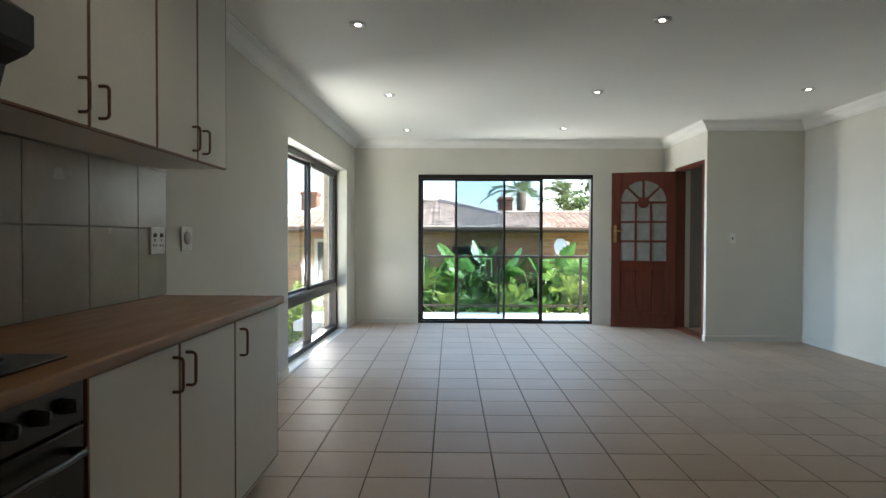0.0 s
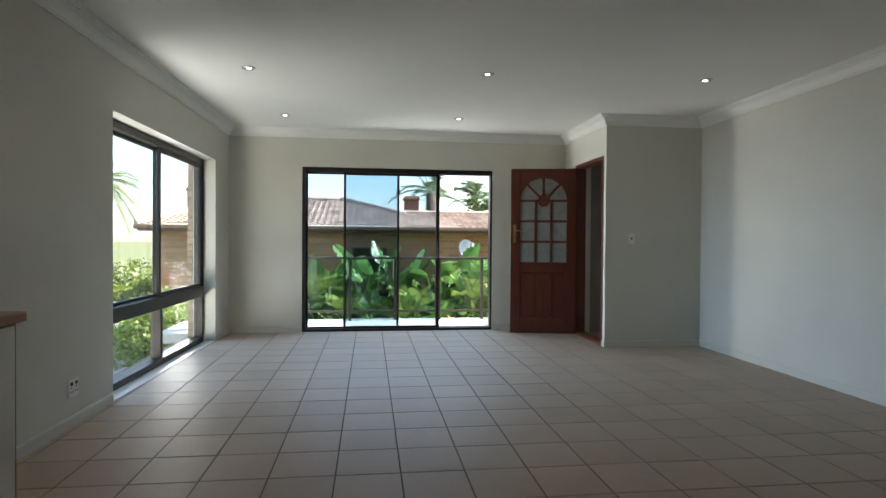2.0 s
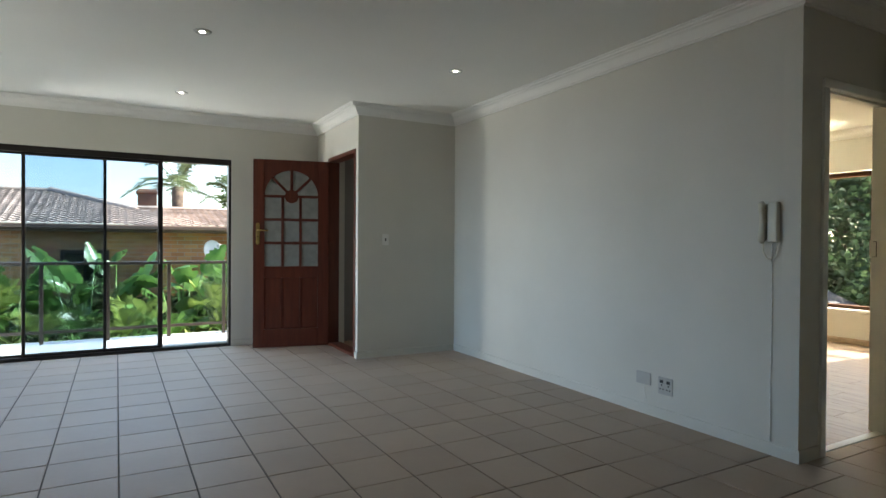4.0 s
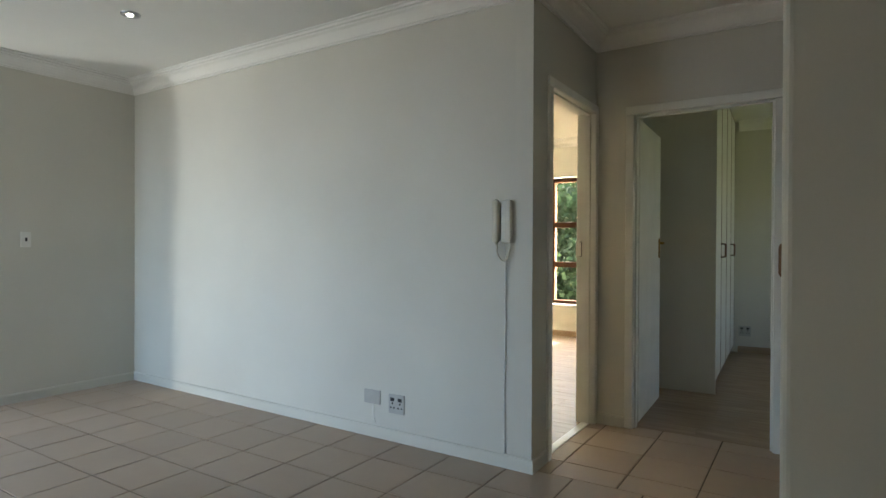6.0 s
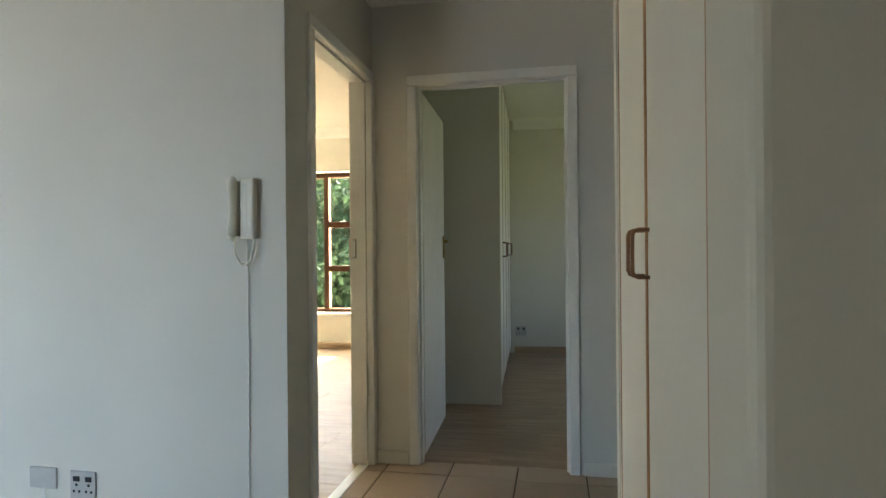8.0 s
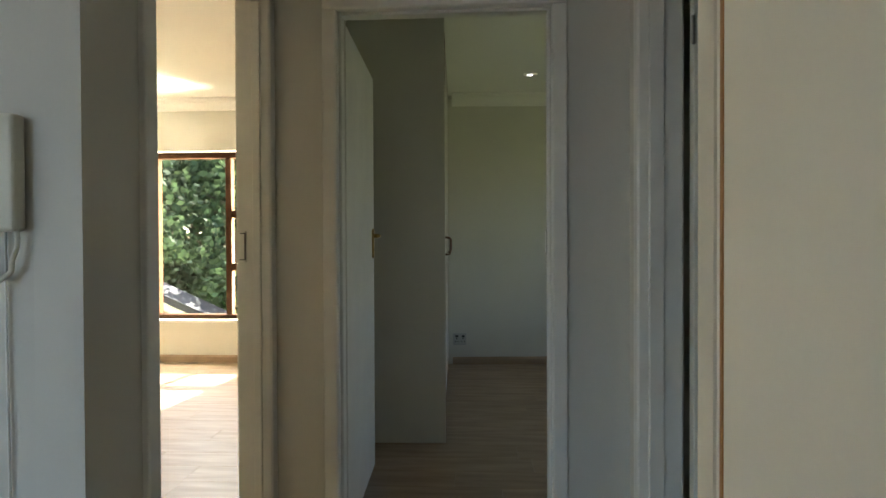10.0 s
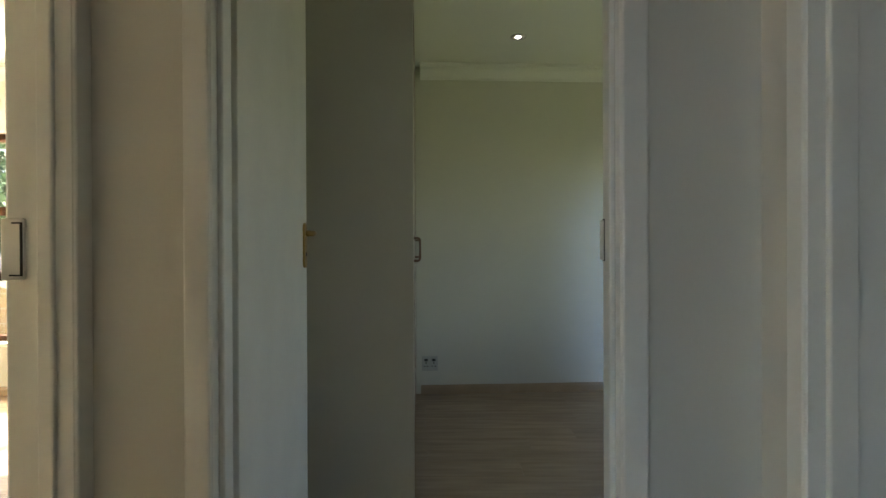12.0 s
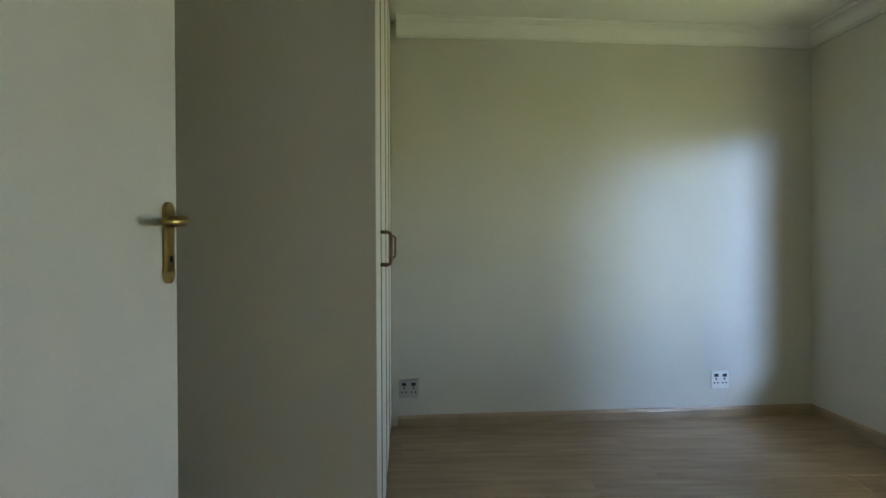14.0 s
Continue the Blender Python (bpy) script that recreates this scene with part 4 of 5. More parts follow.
for x0, x1, hx in ((3.002, 3.540, 3.505), (3.546, 4.084, 3.581)):
    d = edged_door(cb, (x0, KY - 0.026, 0.075), (x1, KY - 0.006, CZ - 0.01), "y", M_OAK, 0.0105, 1)
    d_handle(d, (hx, KY - 0.006, 1.138), 0.104, "z", (0, 1, 0), M_CUPH, 0.0048, 0.036)

# ---- wardrobe in the shaded bedroom ----
wd = thing("wardrobe", "tall white built-in wardrobe with four brown-edged doors", "wardrobe", T((6.457, 1.815, 0)) @ Matrix.Rotation(radians(2.2), 4, "Z") @ T((-6.457, -1.815, 0)))
bm = BM()
bx(bm, 6.457, 1.815, 0.0, 6.477, PNY - 0.005, CZ - 0.003, 0.001)
part("side_panel", bm, M_CAB, wd)
bm = BM()
bx(bm, 6.478, 1.848, 0.07, BEX - 0.006, 2.29, CZ - 0.003)
part("body", bm, M_CAB, wd)
bm = BM()
bx(bm, 6.478, 1.87, 0.0, BEX - 0.006, 2.29, 0.069)
part("plinth", bm, M_CAB, wd)
for k in range(4):
    x0 = 6.482 + k * 0.543
    d = edged_door(wd, (x0, 1.825, 0.075), (x0 + 0.537, 1.844, CZ - 0.01), "y", M_EDGE, 0.006, -1)
    hx = x0 + (0.497 if k % 2 == 0 else 0.04)
    d_handle(d, (hx, 1.825, 1.145), 0.115, "z", (0, -1, 0), M_HANDLE, 0.006, 0.036)

# ---- outside: balcony ----
bm = BM()
bx(bm, -2.2, 7.722, -0.16, 3.6, 8.95, -0.03, 0.004)
struct("balcony_slab", bm, M_CONC, "pale sunlit balcony slab", "balcony")
rl = thing("railing", "brown painted balcony railing with glass panels", "railing")
posts = [0.2 - 0.67 * 3, 0.2 - 0.67 * 2, 0.2 - 0.67, 0.2, 0.87, 1.54, 2.2, 2.87, 3.5]
for x in posts:
    bm = BM()
    bx(bm, x - 0.02, 8.73, -0.03, x + 0.02, 8.77, 0.89, 0.002)
    part("post", bm, M_RAIL, rl)
bm = BM()
bx(bm, posts[0] - 0.03, 8.715, 0.89, posts[-1] + 0.03, 8.785, 0.925, 0.006, seg=2)
part("top_rail", bm, M_RAIL, rl)
for a, b in zip(posts, posts[1:]):
    bm = BM()
    bx(bm, a + 0.021, 8.735, 0.09, b - 0.021, 8.765, 0.125, 0.002)
    part("bottom_rail", bm, M_RAIL, rl)
    bm = BM()
    bx(bm, a + 0.021, 8.747, 0.126, b - 0.021, 8.753, 0.889)
    p = part("pane", bm, M_RGLASS, rl, "green-grey glass panel")
    p.visible_shadow = False

# brick pier outside the corner window, laid brick by brick
pr = thing("brick_pier", "buff face-brick outer jamb of the corner window", "brick wall", kind="structure")
px = west_x(6.95) - 0.25
bm = BM()
bx(bm, px - 0.055, 6.95, -1.6, px - 0.003, 7.70, 2.5)
part("core", bm, M_GROUT, pr)
bm0 = BM()
bx(bm0, 0, 0, 0, 0.056, 0.222, 0.066, 0.003)
mb = mesh_of("brick", bm0, M_BRICKP)
bm1 = BM()
bx(bm1, 0, 0, 0, 0.051, 0.222, 0.066, 0.003)
mb2 = mesh_of("brick", bm1, M_BRICKP)
for row in range(33):
    z = -0.02 + row * 0.076
    xs = [(px - 0.058, mb if row % 2 else mb2)]
    for x, me in xs:
        o = new("brick", me)
        o.parent = pr
        o.matrix_basis = T((x, 6.938, z))

# ---- neighbour's house ----
nh = thing("neighbour_house", "low brick house with a tiled roof behind the garden", "house", T((0, 0, 0)))
bm = BM()
bx(bm, -3.82, 12.5, -2.6, 9.0, 18.5, 1.36)
part("wall", bm, M_BRICK, nh, "face-brick wall")
for x0, x1, z0, z1, whole in ((-3.0, -1.9, -0.75, 1.18, True), (0.12, 0.85, 0.45, 1.02, False), (4.2, 5.6, -0.2, 1.0, True)):
    fmat = M_FASCIA if whole else M_BRONZE
    bm = BM()
    for b in ((x0, 12.44, z0, x0 + 0.07, 12.5, z1), (x1 - 0.07, 12.44, z0, x1, 12.5, z1), (x0 + 0.07, 12.44, z1 - 0.07, x1 - 0.07, 12.5, z1), (x0 + 0.07, 12.44, z0, x1 - 0.07, 12.5, z0 + 0.07), ((x0 + x1) / 2 - 0.025, 12.45, z0 + 0.07, (x0 + x1) / 2 + 0.025, 12.5, z1 - 0.07)):
        bx(bm, *b, 0.004)
    wn = part("window", bm, fmat, nh)
    bm = BM()
    bx(bm, x0 + 0.06, 12.47, z0 + 0.06, x1 - 0.06, 12.478, z1 - 0.06)
    part("pane", bm, M_BLACK, wn, "dark reflecting pane")
bm = BM()
bx(bm, -4.05, 12.06, 1.33, 9.3, 12.12, 1.44, 0.01)
part("fascia", bm, M_GUT, nh)
bm = BM()
bx(bm, -4.1, 11.96, 1.37, 9.3, 12.055, 1.46, 0.02)
part("gutter", bm, M_GUT, nh)
bm = BM()
bx(bm, -4.05, 12.12, 1.34, 9.3, 12.5, 1.355)
part("soffit", bm, M_GUT, nh)


def tiled_slope(x0, x1, y0, z0, y1, z1, left_hip=0.0, right_hip=0.0, tw=0.30, rows=None):
    """Verts and faces of a slope of overlapping roll tiles, cut by hips at its ends."""
    ln = math.hypot(y1 - y0, z1 - z0)
    rows = rows or max(2, int(ln / 0.34))
    V, F = [], []
    nx = int((x1 - x0) / 0.02)
    for r in range(rows):
        for e in (0, 1):
            f = (r + e * 1.06) / rows
            lift = 0.026 if e == 0 else 0.0
            for i in range(nx + 1):
                x = x0 + (x1 - x0) * i / nx
                lo, hi = x0 + left_hip * f, x1 - right_hip * f
                x = min(max(x, lo), hi)
                ph = ((x - x0) / tw) % 1.0
                wv = 0.018 * max(0.0, math.sin(math.pi * min(1.0, ph / 0.55))) if ph < 0.55 else 0.0
                V.append((x, y0 + (y1 - y0) * min(f, 1.0), z0 + (z1 - z0) * min(f, 1.0) + lift + wv))
        b = r * 2 * (nx + 1)
        for i in range(nx):
            F.append((b + i, b + i + 1, b + nx + 2 + i, b + nx + 1 + i))
        if r:
            pb = b - (nx + 1)
            for i in range(nx):
                F.append((pb + i, pb + i + 1, b + i + 1, b + i))
    return V, F


def raw_part(name, V, F, material, parent, label="", smooth=False, kind=""):
    me = bpy.data.meshes.new(name)
    me.from_pydata(V, [], F)
    me.materials.append(material)
    if smooth:
        for p in me.polygons:
            p.use_smooth = True
    ob = new(name, me)
    ob.parent = parent
    if label:
        ob["label"] = label
    if kind:
        ob["kind"] = kind
    return ob


V, F = tiled_slope(-4.1, 2.7, 12.0, 1.44, 14.6, 2.16, 1.6, 2.9, 0.13, 18)
raw_part("roof", V, F, M_ROOF, nh, "weathered brown roof tiles", False, "stuff")
V, F = tiled_slope(1.0, 9.3, 12.04, 1.435, 13.9, 1.84, 0, 0, 0.13, 12)
raw_part("roof", V, F, M_ROOF, nh, "weathered brown roof tiles", False, "stuff")
bm = BM()
bx(bm, -2.5, 14.55, 2.15, -0.2, 14.75, 2.23, 0.03)
bx(bm, -0.2, 13.85, 1.83, 9.3, 14.05, 1.90, 0.03)
part("ridge", bm, M_ROOF, nh)
bm = BM()
tube(bm, [(-0.2, 14.6, 2.19), (1.3, 13.2, 1.76)], 0.07, 8)
tube(bm, [(-2.5, 14.6, 2.19), (-4.07, 12.05, 1.48)], 0.07, 8)
part("hip_tiles", bm, M_ROOF, nh)
for x, y, w, z0, z1 in ((1.36, 14.6, 0.36, 1.5, 2.30), (-3.75, 14.2, 0.40, 1.4, 2.40)):
    bm = BM()
    bx(bm, x, y, z0, x + w, y + 0.45, z1, 0.01)
    bx(bm, x - 0.03, y - 0.03, z1 - 0.1, x + w + 0.03, y + 0.48, z1 - 0.03, 0.01)
    part("chimney", bm, M_CHIM, nh, "dark red brick chimney")

# satellite dish on the wall
sd = thing("satellite_dish", "white satellite dish on the neighbour's brick wall", "satellite dish", T((2.52, 12.05, 1.02)) @ Matrix.Rotation(radians(12), 4, "Z") @ Matrix.Rotation(radians(-18), 4, "X"))
V, F = [], []
for r in range(7):
    for k in range(32):
        a = 2 * math.pi * k / 32
        R = 0.17 * r / 6
        V.append((R * math.cos(a), 0.12 - 0.10 * (r / 6) ** 2, 1.2 * R * math.sin(a)))
for r in range(6):
    for k in range(32):
        F.append((r * 32 + k, r * 32 + (k + 1) % 32, (r + 1) * 32 + (k + 1) % 32, (r + 1) * 32 + k))
dm = raw_part("reflector", V, F, M_DISH, sd, "", True)
so = dm.modifiers.new("thick", "SOLIDIFY")
so.thickness = 0.012
bm = BM()
tube(bm, [(0, 0.1, -0.3), (0, -0.2, -0.28), (0, -0.32, -0.05)], 0.012, 8)
part("feed_arm", bm, M_PLATEG, sd, "", True)
bm = BM()
cyl(bm, (0, -0.36, -0.03), (0, -0.28, 0.0), 0.03, 0.04, 14)
part("feed_horn", bm, M_PLATEG, sd)
bm = BM()
tube(bm, [(0, 0.14, 0), (0, 0.3, 0.0), (0, 0.47, -0.12)], 0.02, 8)
part("bracket", bm, M_PLATEG, sd, "", True)


# ---- plants ----
RNG = random.Random(7)


def paddle(V, F, base, head, width, droop, twist, n=14):
    """A broad paddle leaf with a folded midrib, from base to head, that droops at its tip."""
    base, head = Vector(base), Vector(head)
    d = head - base
    side = d.cross(Vector((0, 0, 1)))
    side = side.normalized() if side.length > 1e-4 else Vector((1, 0, 0))
    side = Matrix.Rotation(twist, 3, d.normalized()) @ side
    nrm = d.normalized().cross(side)
    s = len(V)
    for i in range(n + 1):
        f = i / n
        c = base + d * f - Vector((0, 0, droop * f * f))
        w = width * (math.sin(math.pi * min(1, f * 0.9 + 0.06)) ** 0.7) * (1 - 0.35 * f)
        pleat = 0.07 * w * (-1) ** i
        ra, rb = 1 + 0.16 * RNG.uniform(-1, 1), 1 + 0.16 * RNG.uniform(-1, 1)
        V.extend([tuple(c + side * w * ra + nrm * (w * 0.34 + pleat)), tuple(c + side * w * 0.5 + nrm * (w * 0.22 - pleat)), tuple(c), tuple(c - side * w * 0.5 + nrm * (w * 0.22 - pleat)), tuple(c - side * w * rb + nrm * (w * 0.34 + pleat))])
    for i in range(n):
        a = s + i * 5
        for j in range(4):
            # blades of this kind tear between their ribs
            if j in (0, 3) and i > 2 and RNG.random() < 0.13:
                continue
            F.append((a + j, a + j + 1, a + j + 6, a + j + 5))


def strelitzia(x, y, z0, height, stems, leaf_len, leaf_w, material=None, label="broad-leaved green garden plant beyond the balcony", spread=0.5):
    u = thing("broad_leaf_plant", label, "plant", T((x, y, z0)), "garden plants")
    bm = BM()
    V, F = [], []
    for k in range(stems):
        a = RNG.uniform(0, 2 * math.pi)
        lean = RNG.uniform(0.1, 1.0) * spread
        h = height * RNG.uniform(0.55, 1.0)
        top = Vector((math.cos(a) * lean, math.sin(a) * lean, h))
        mid = Vector((math.cos(a) * lean * 0.35, math.sin(a) * lean * 0.35, h * 0.55))
        tube(bm, [(math.cos(a) * 0.04, math.sin(a) * 0.04, 0), mid, top], [0.025, 0.018, 0.01], 6)
        out = Vector((math.cos(a), math.sin(a), 0))
        L = leaf_len * RNG.uniform(0.7, 1.1)
        tip = top + out * L * RNG.uniform(0.2, 0.75) + Vector((0, 0, L * RNG.uniform(0.35, 0.9)))
        paddle(V, F, top, tip, leaf_w * RNG.uniform(0.7, 1.1), L * RNG.uniform(0.05, 0.6), RNG.uniform(-1.2, 1.2))
    part("stems", bm, M_LEAF, u, "", True)
    ob = raw_part("leaves", V, F, material or M_LEAF, u, "large paddle leaves", True, "stuff")
    return u


GZ = -1.6  # garden level
for x, y, h, n, L, w, m in ((-0.35, 10.6, 2.1, 14, 0.75, 0.16, None), (0.55, 10.9, 2.4, 16, 0.85, 0.20, None), (1.25, 10.4, 1.9, 16, 0.75, 0.18, M_LEAFY), (1.9, 10.9, 2.3, 15, 0.95, 0.22, None), (2.7, 10.6, 1.9, 14, 0.75, 0.16, M_LEAFY), (-1.2, 10.8, 1.9, 12, 0.75, 0.16, None), (3.4, 10.9, 2.1, 12, 0.85, 0.18, None), (0.1, 10.1, 1.5, 14, 0.65, 0.15, M_LEAFY), (0.95, 11.3, 2.45, 8, 0.95, 0.21, None), (1.6, 10.2, 1.5, 14, 0.65, 0.16, None), (2.2, 10.3, 1.4, 14, 0.65, 0.16, M_LEAFY), (-0.7, 10.2, 1.4, 12, 0.6, 0.14, None)):
    strelitzia(x, y, GZ, h, n, L, w, m)


def frond_clump(name, x, y, z, n, length, width, material, label, category, droop=0.5, up=0.8, stiff=5):
    """Arching strap leaves from one crown."""
    u = thing(name, label, category, T((x, y, z)), "garden plants")
    V, F = [], []
    for k in range(n):
        a = RNG.uniform(0, 2 * math.pi)
        L = length * RNG.uniform(0.7, 1.1)
        e = RNG.uniform(0.15, 1.0) * up
        d = Vector((math.cos(a) * math.cos(e), math.sin(a) * math.cos(e), math.sin(e)))
        side = Vector((-math.sin(a), math.cos(a), 0))
        s = len(V)
        for i in range(stiff + 1):
            f = i / stiff
            c = d * L * f - Vector((0, 0, droop * L * f * f))
            w = width * (1 - f) ** 0.6 * min(1, f * 5 + 0.4)
            V.extend([tuple(c + side * w), tuple(c - side * w + Vector((0, 0, w * 0.3)))])
        for i in range(stiff):
            F.append((s + 2 * i, s + 2 * i + 1, s + 2 * i + 3, s + 2 * i + 2))
    raw_part("leaves", V, F, material, u, "", True, "stuff")
    return u


def feather_plant(x, y, z, fronds, length, seed, material):
    """Arching feathery fronds with paired leaflets, from one crown near the ground."""
    rng = random.Random(seed)
    u = thing("cycad", "feathery arching cycad behind the balcony railing", "plant", T((x, y, z)), "garden plants")
    V, F = [], []
    for k in range(fronds):
        a = 2 * math.pi * k / fronds + rng.uniform(-0.3, 0.3)
        e = rng.uniform(0.5, 1.4)
        L = length * rng.uniform(0.75, 1.1)
        d = Vector((math.cos(a) * math.cos(e), math.sin(a) * math.cos(e), math.sin(e)))
        side = Vector((-math.sin(a), math.cos(a), 0))
        for i in range(26):
            f = 0.1 + 0.9 * i / 25
            c = d * L * f - Vector((0, 0, 0.45 * L * f * f))
            for sg in (-1, 1):
                w = L * 0.24 * math.sin(math.pi * min(1, f * 0.8 + 0.16))
                q = c + side * sg * w + d * 0.10 * L + Vector((0, 0, w * rng.uniform(0.0, 0.35)))
                t = d * 0.016 * L
                j = len(V)
                V.extend([tuple(c - t), tuple((c + q) / 2 + t * 0.9), tuple(q), tuple((c + q) / 2 - t * 0.9)])
                F.append((j, j + 3, j + 2, j + 1))
    raw_part("fronds", V, F, material, u, "paired narrow leaflets", False, "stuff")
    return u


for k, (x, y, z, n, L, m) in enumerate(((-0.45, 10.0, 0.15, 15, 0.85, M_LEAFY), (-0.85, 10.3, 0.0, 14, 0.9, M_LEAF), (0.05, 9.9, -0.15, 14, 0.75, M_LEAFY), (1.05, 9.9, -0.15, 14, 0.7, M_LEAFY), (2.35, 10.2, 0.05, 15, 0.8, M_LEAFY), (2.75, 10.5, 0.3, 16, 0.95, M_LEAF), (3.1, 10.1, 0.0, 14, 0.85, M_LEAFY), (1.65, 9.8, -0.25, 13, 0.65, M_LEAF), (0.5, 10.0, -0.2, 13, 0.7, M_LEAF))):
    feather_plant(x, y, z, n, L, 100 + k, m)
for x, y in ((-0.2, 9.8), (0.5, 9.7), (1.2, 9.75), (1.9, 9.7), (2.5, 9.8), (3.2, 9.7), (0.8, 10.0), (2.2, 10.1), (-0.9, 9.8), (1.5, 10.0)):
    frond_clump("fern", x, y, -0.42 + RNG.uniform(-0.15, 0.15), 46, 0.75, 0.03, M_LEAFY if RNG.random() < 0.6 else M_LEAF, "arching green fern below the balcony railing", "fern", 0.55, 1.35)
for x, y, z in ((-0.75, 10.3, -0.15), (-0.3, 10.0, -0.35), (2.35, 10.2, -0.25), (2.9, 10.4, 0.0), (3.3, 10.1, -0.2), (1.0, 9.9, -0.4)):
    frond_clump("fern", x, y, z, 80, 0.8, 0.03, M_LEAFY, "feathery yellow-green fern behind the balcony railing", "fern", 0.5, 1.4)
for x, y, z in ((2.55, 11.4, 0.2), (3.0, 11.2, 0.1), (3.5, 11.3, 0.3)):
    frond_clump("spiky_shrub", x, y, z, 70, 0.75, 0.022, M_LEAF, "spiky variegated shrub beside the dish", "shrub", 0.2, 1.4)


def leaf_cloud(n, centre, radii, size, rng, thin=0.35):
    """Many small leaves in uneven clumps."""
    V, F = [], []
    clumps = [(Vector((rng.gauss(0, 0.5) * radii[0], rng.gauss(0, 0.5) * radii[1], rng.gauss(0, 0.5) * radii[2])), rng.uniform(0.18, 0.4)) for _ in range(max(6, n // 120))]
    for k in range(n):
        c, r = rng.choice(clumps)
        p = Vector(centre) + c + Vector((rng.gauss(0, 0.55) * r * radii[0], rng.gauss(0, 0.55) * r * radii[1], rng.gauss(0, 0.55) * r * radii[2]))
        d = Vector((rng.gauss(0, 1), rng.gauss(0, 1), rng.gauss(-0.2, 0.8))).normalized()
        s = d.cross(Vector((rng.gauss(0, 1), rng.gauss(0, 1), rng.gauss(0, 1)))).normalized() * size * thin * rng.uniform(0.7, 1.3)
        L = d * size * rng.uniform(0.7, 1.4)
        i = len(V)
        V.extend([tuple(p), tuple(p + L * 0.5 + s), tuple(p + L), tuple(p + L * 0.5 - s)])
        F.append((i, i + 1, i + 2, i + 3))
    return V, F


def tree(x, y, z, trunk_h, radii, n, size, material, label, seed, category="tree", thin=0.35):
    rng = random.Random(seed)
    u = thing("tree", label, category, T((x, y, z)))
    bm = BM()
    tube(bm, [(0, 0, 0), (rng.uniform(-0.1, 0.1), rng.uniform(-0.1, 0.1), trunk_h * 0.5), (rng.uniform(-0.2, 0.2), rng.uniform(-0.2, 0.2), trunk_h)], [0.16, 0.12, 0.08], 10)
    for k in range(7):
        a = 2 * math.pi * k / 7 + rng.uniform(-0.3, 0.3)
        r = rng.uniform(0.45, 0.8)
        tube(bm, [(0, 0, trunk_h * rng.uniform(0.6, 0.95)), (math.cos(a) * radii[0] * r * 0.5, math.sin(a) * radii[1] * r * 0.5, trunk_h + radii[2] * 0.3), (math.cos(a) * radii[0] * r, math.sin(a) * radii[1] * r, trunk_h + radii[2] * rng.uniform(0.4, 1.0))], [0.06, 0.04, 0.015], 6)
    part("trunk", bm, M_BARK, u, "", True)
    V, F = leaf_cloud(n, (0, 0, trunk_h + radii[2] * 0.6), radii, size, rng, thin)
    raw_part("crown", V, F, material, u, "uneven leafy crown", False, "stuff")
    return u


def palm(x, y, z, trunk_h, fronds, length, label, seed, material=None, low=-0.1):
    rng = random.Random(seed)
    u = thing("palm_tree", label, "palm tree", T((x, y, z)))
    bm = BM()
    tube(bm, [(0, 0, 0), (0.05, 0.03, trunk_h * 0.4), (-0.03, 0.05, trunk_h * 0.75), (0, 0, trunk_h)], [0.2, 0.16, 0.15, 0.17], 12)
    part("trunk", bm, M_BARK, u, "", True)
    V, F = [], []
    for k in range(fronds):
        a = rng.uniform(0, 2 * math.pi)
        e = rng.uniform(low, 1.45)
        L = length * rng.uniform(0.8, 1.1)
        d = Vector((math.cos(a) * math.cos(e), math.sin(a) * math.cos(e), math.sin(e)))
        side = Vector((-math.sin(a), math.cos(a), 0))
        for i in range(30):
            f = 0.12 + 0.88 * i / 29
            c = d * L * f - Vector((0, 0, 0.55 * L * f * f)) + Vector((0, 0, trunk_h))
            for s in (-1, 1):
                q = c + side * s * L * 0.19 * math.sin(math.pi * min(1, f * 0.85 + 0.1)) + d * 0.12 * L - Vector((0, 0, 0.1 * L * rng.uniform(0.5, 1.5)))
                w = Vector((0, 0, 0.005 * L)) + d * 0.004 * L
                j = len(V)
                V.extend([tuple(c - w), tuple(c + w), tuple(q)])
                F.append((j, j + 1, j + 2))
    raw_part("fronds", V, F, material or M_PALM, u, "drooping feathery fronds", False, "stuff")
    return u


palm(2.55, 19.5, GZ - 0.6, 5.0, 15, 2.0, "tall palm behind the neighbour's roof", 3)
palm(4.4, 20.5, GZ - 0.6, 4.7, 14, 1.9, "palm behind the neighbour's roof", 5)
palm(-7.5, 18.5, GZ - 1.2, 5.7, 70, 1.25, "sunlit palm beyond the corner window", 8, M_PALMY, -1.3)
tree(-5.7, 16.0, GZ - 0.3, 1.1, (0.8, 0.8, 0.75), 3200, 0.09, M_LEAFY, "bushy sunlit shrub by the drive", 71, "bush")
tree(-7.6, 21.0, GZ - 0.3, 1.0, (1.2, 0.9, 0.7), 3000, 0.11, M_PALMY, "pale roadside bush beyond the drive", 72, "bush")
palm(-6.0, 15.5, GZ - 1.6, 2.6, 22, 1.3, "small palm by the drive", 9, M_LEAFY)
tree(4.1, 19.0, GZ - 0.6, 3.3, (0.9, 0.8, 0.9), 2000, 0.14, M_LEAFD, "leafy tree behind the neighbour's roof", 4)
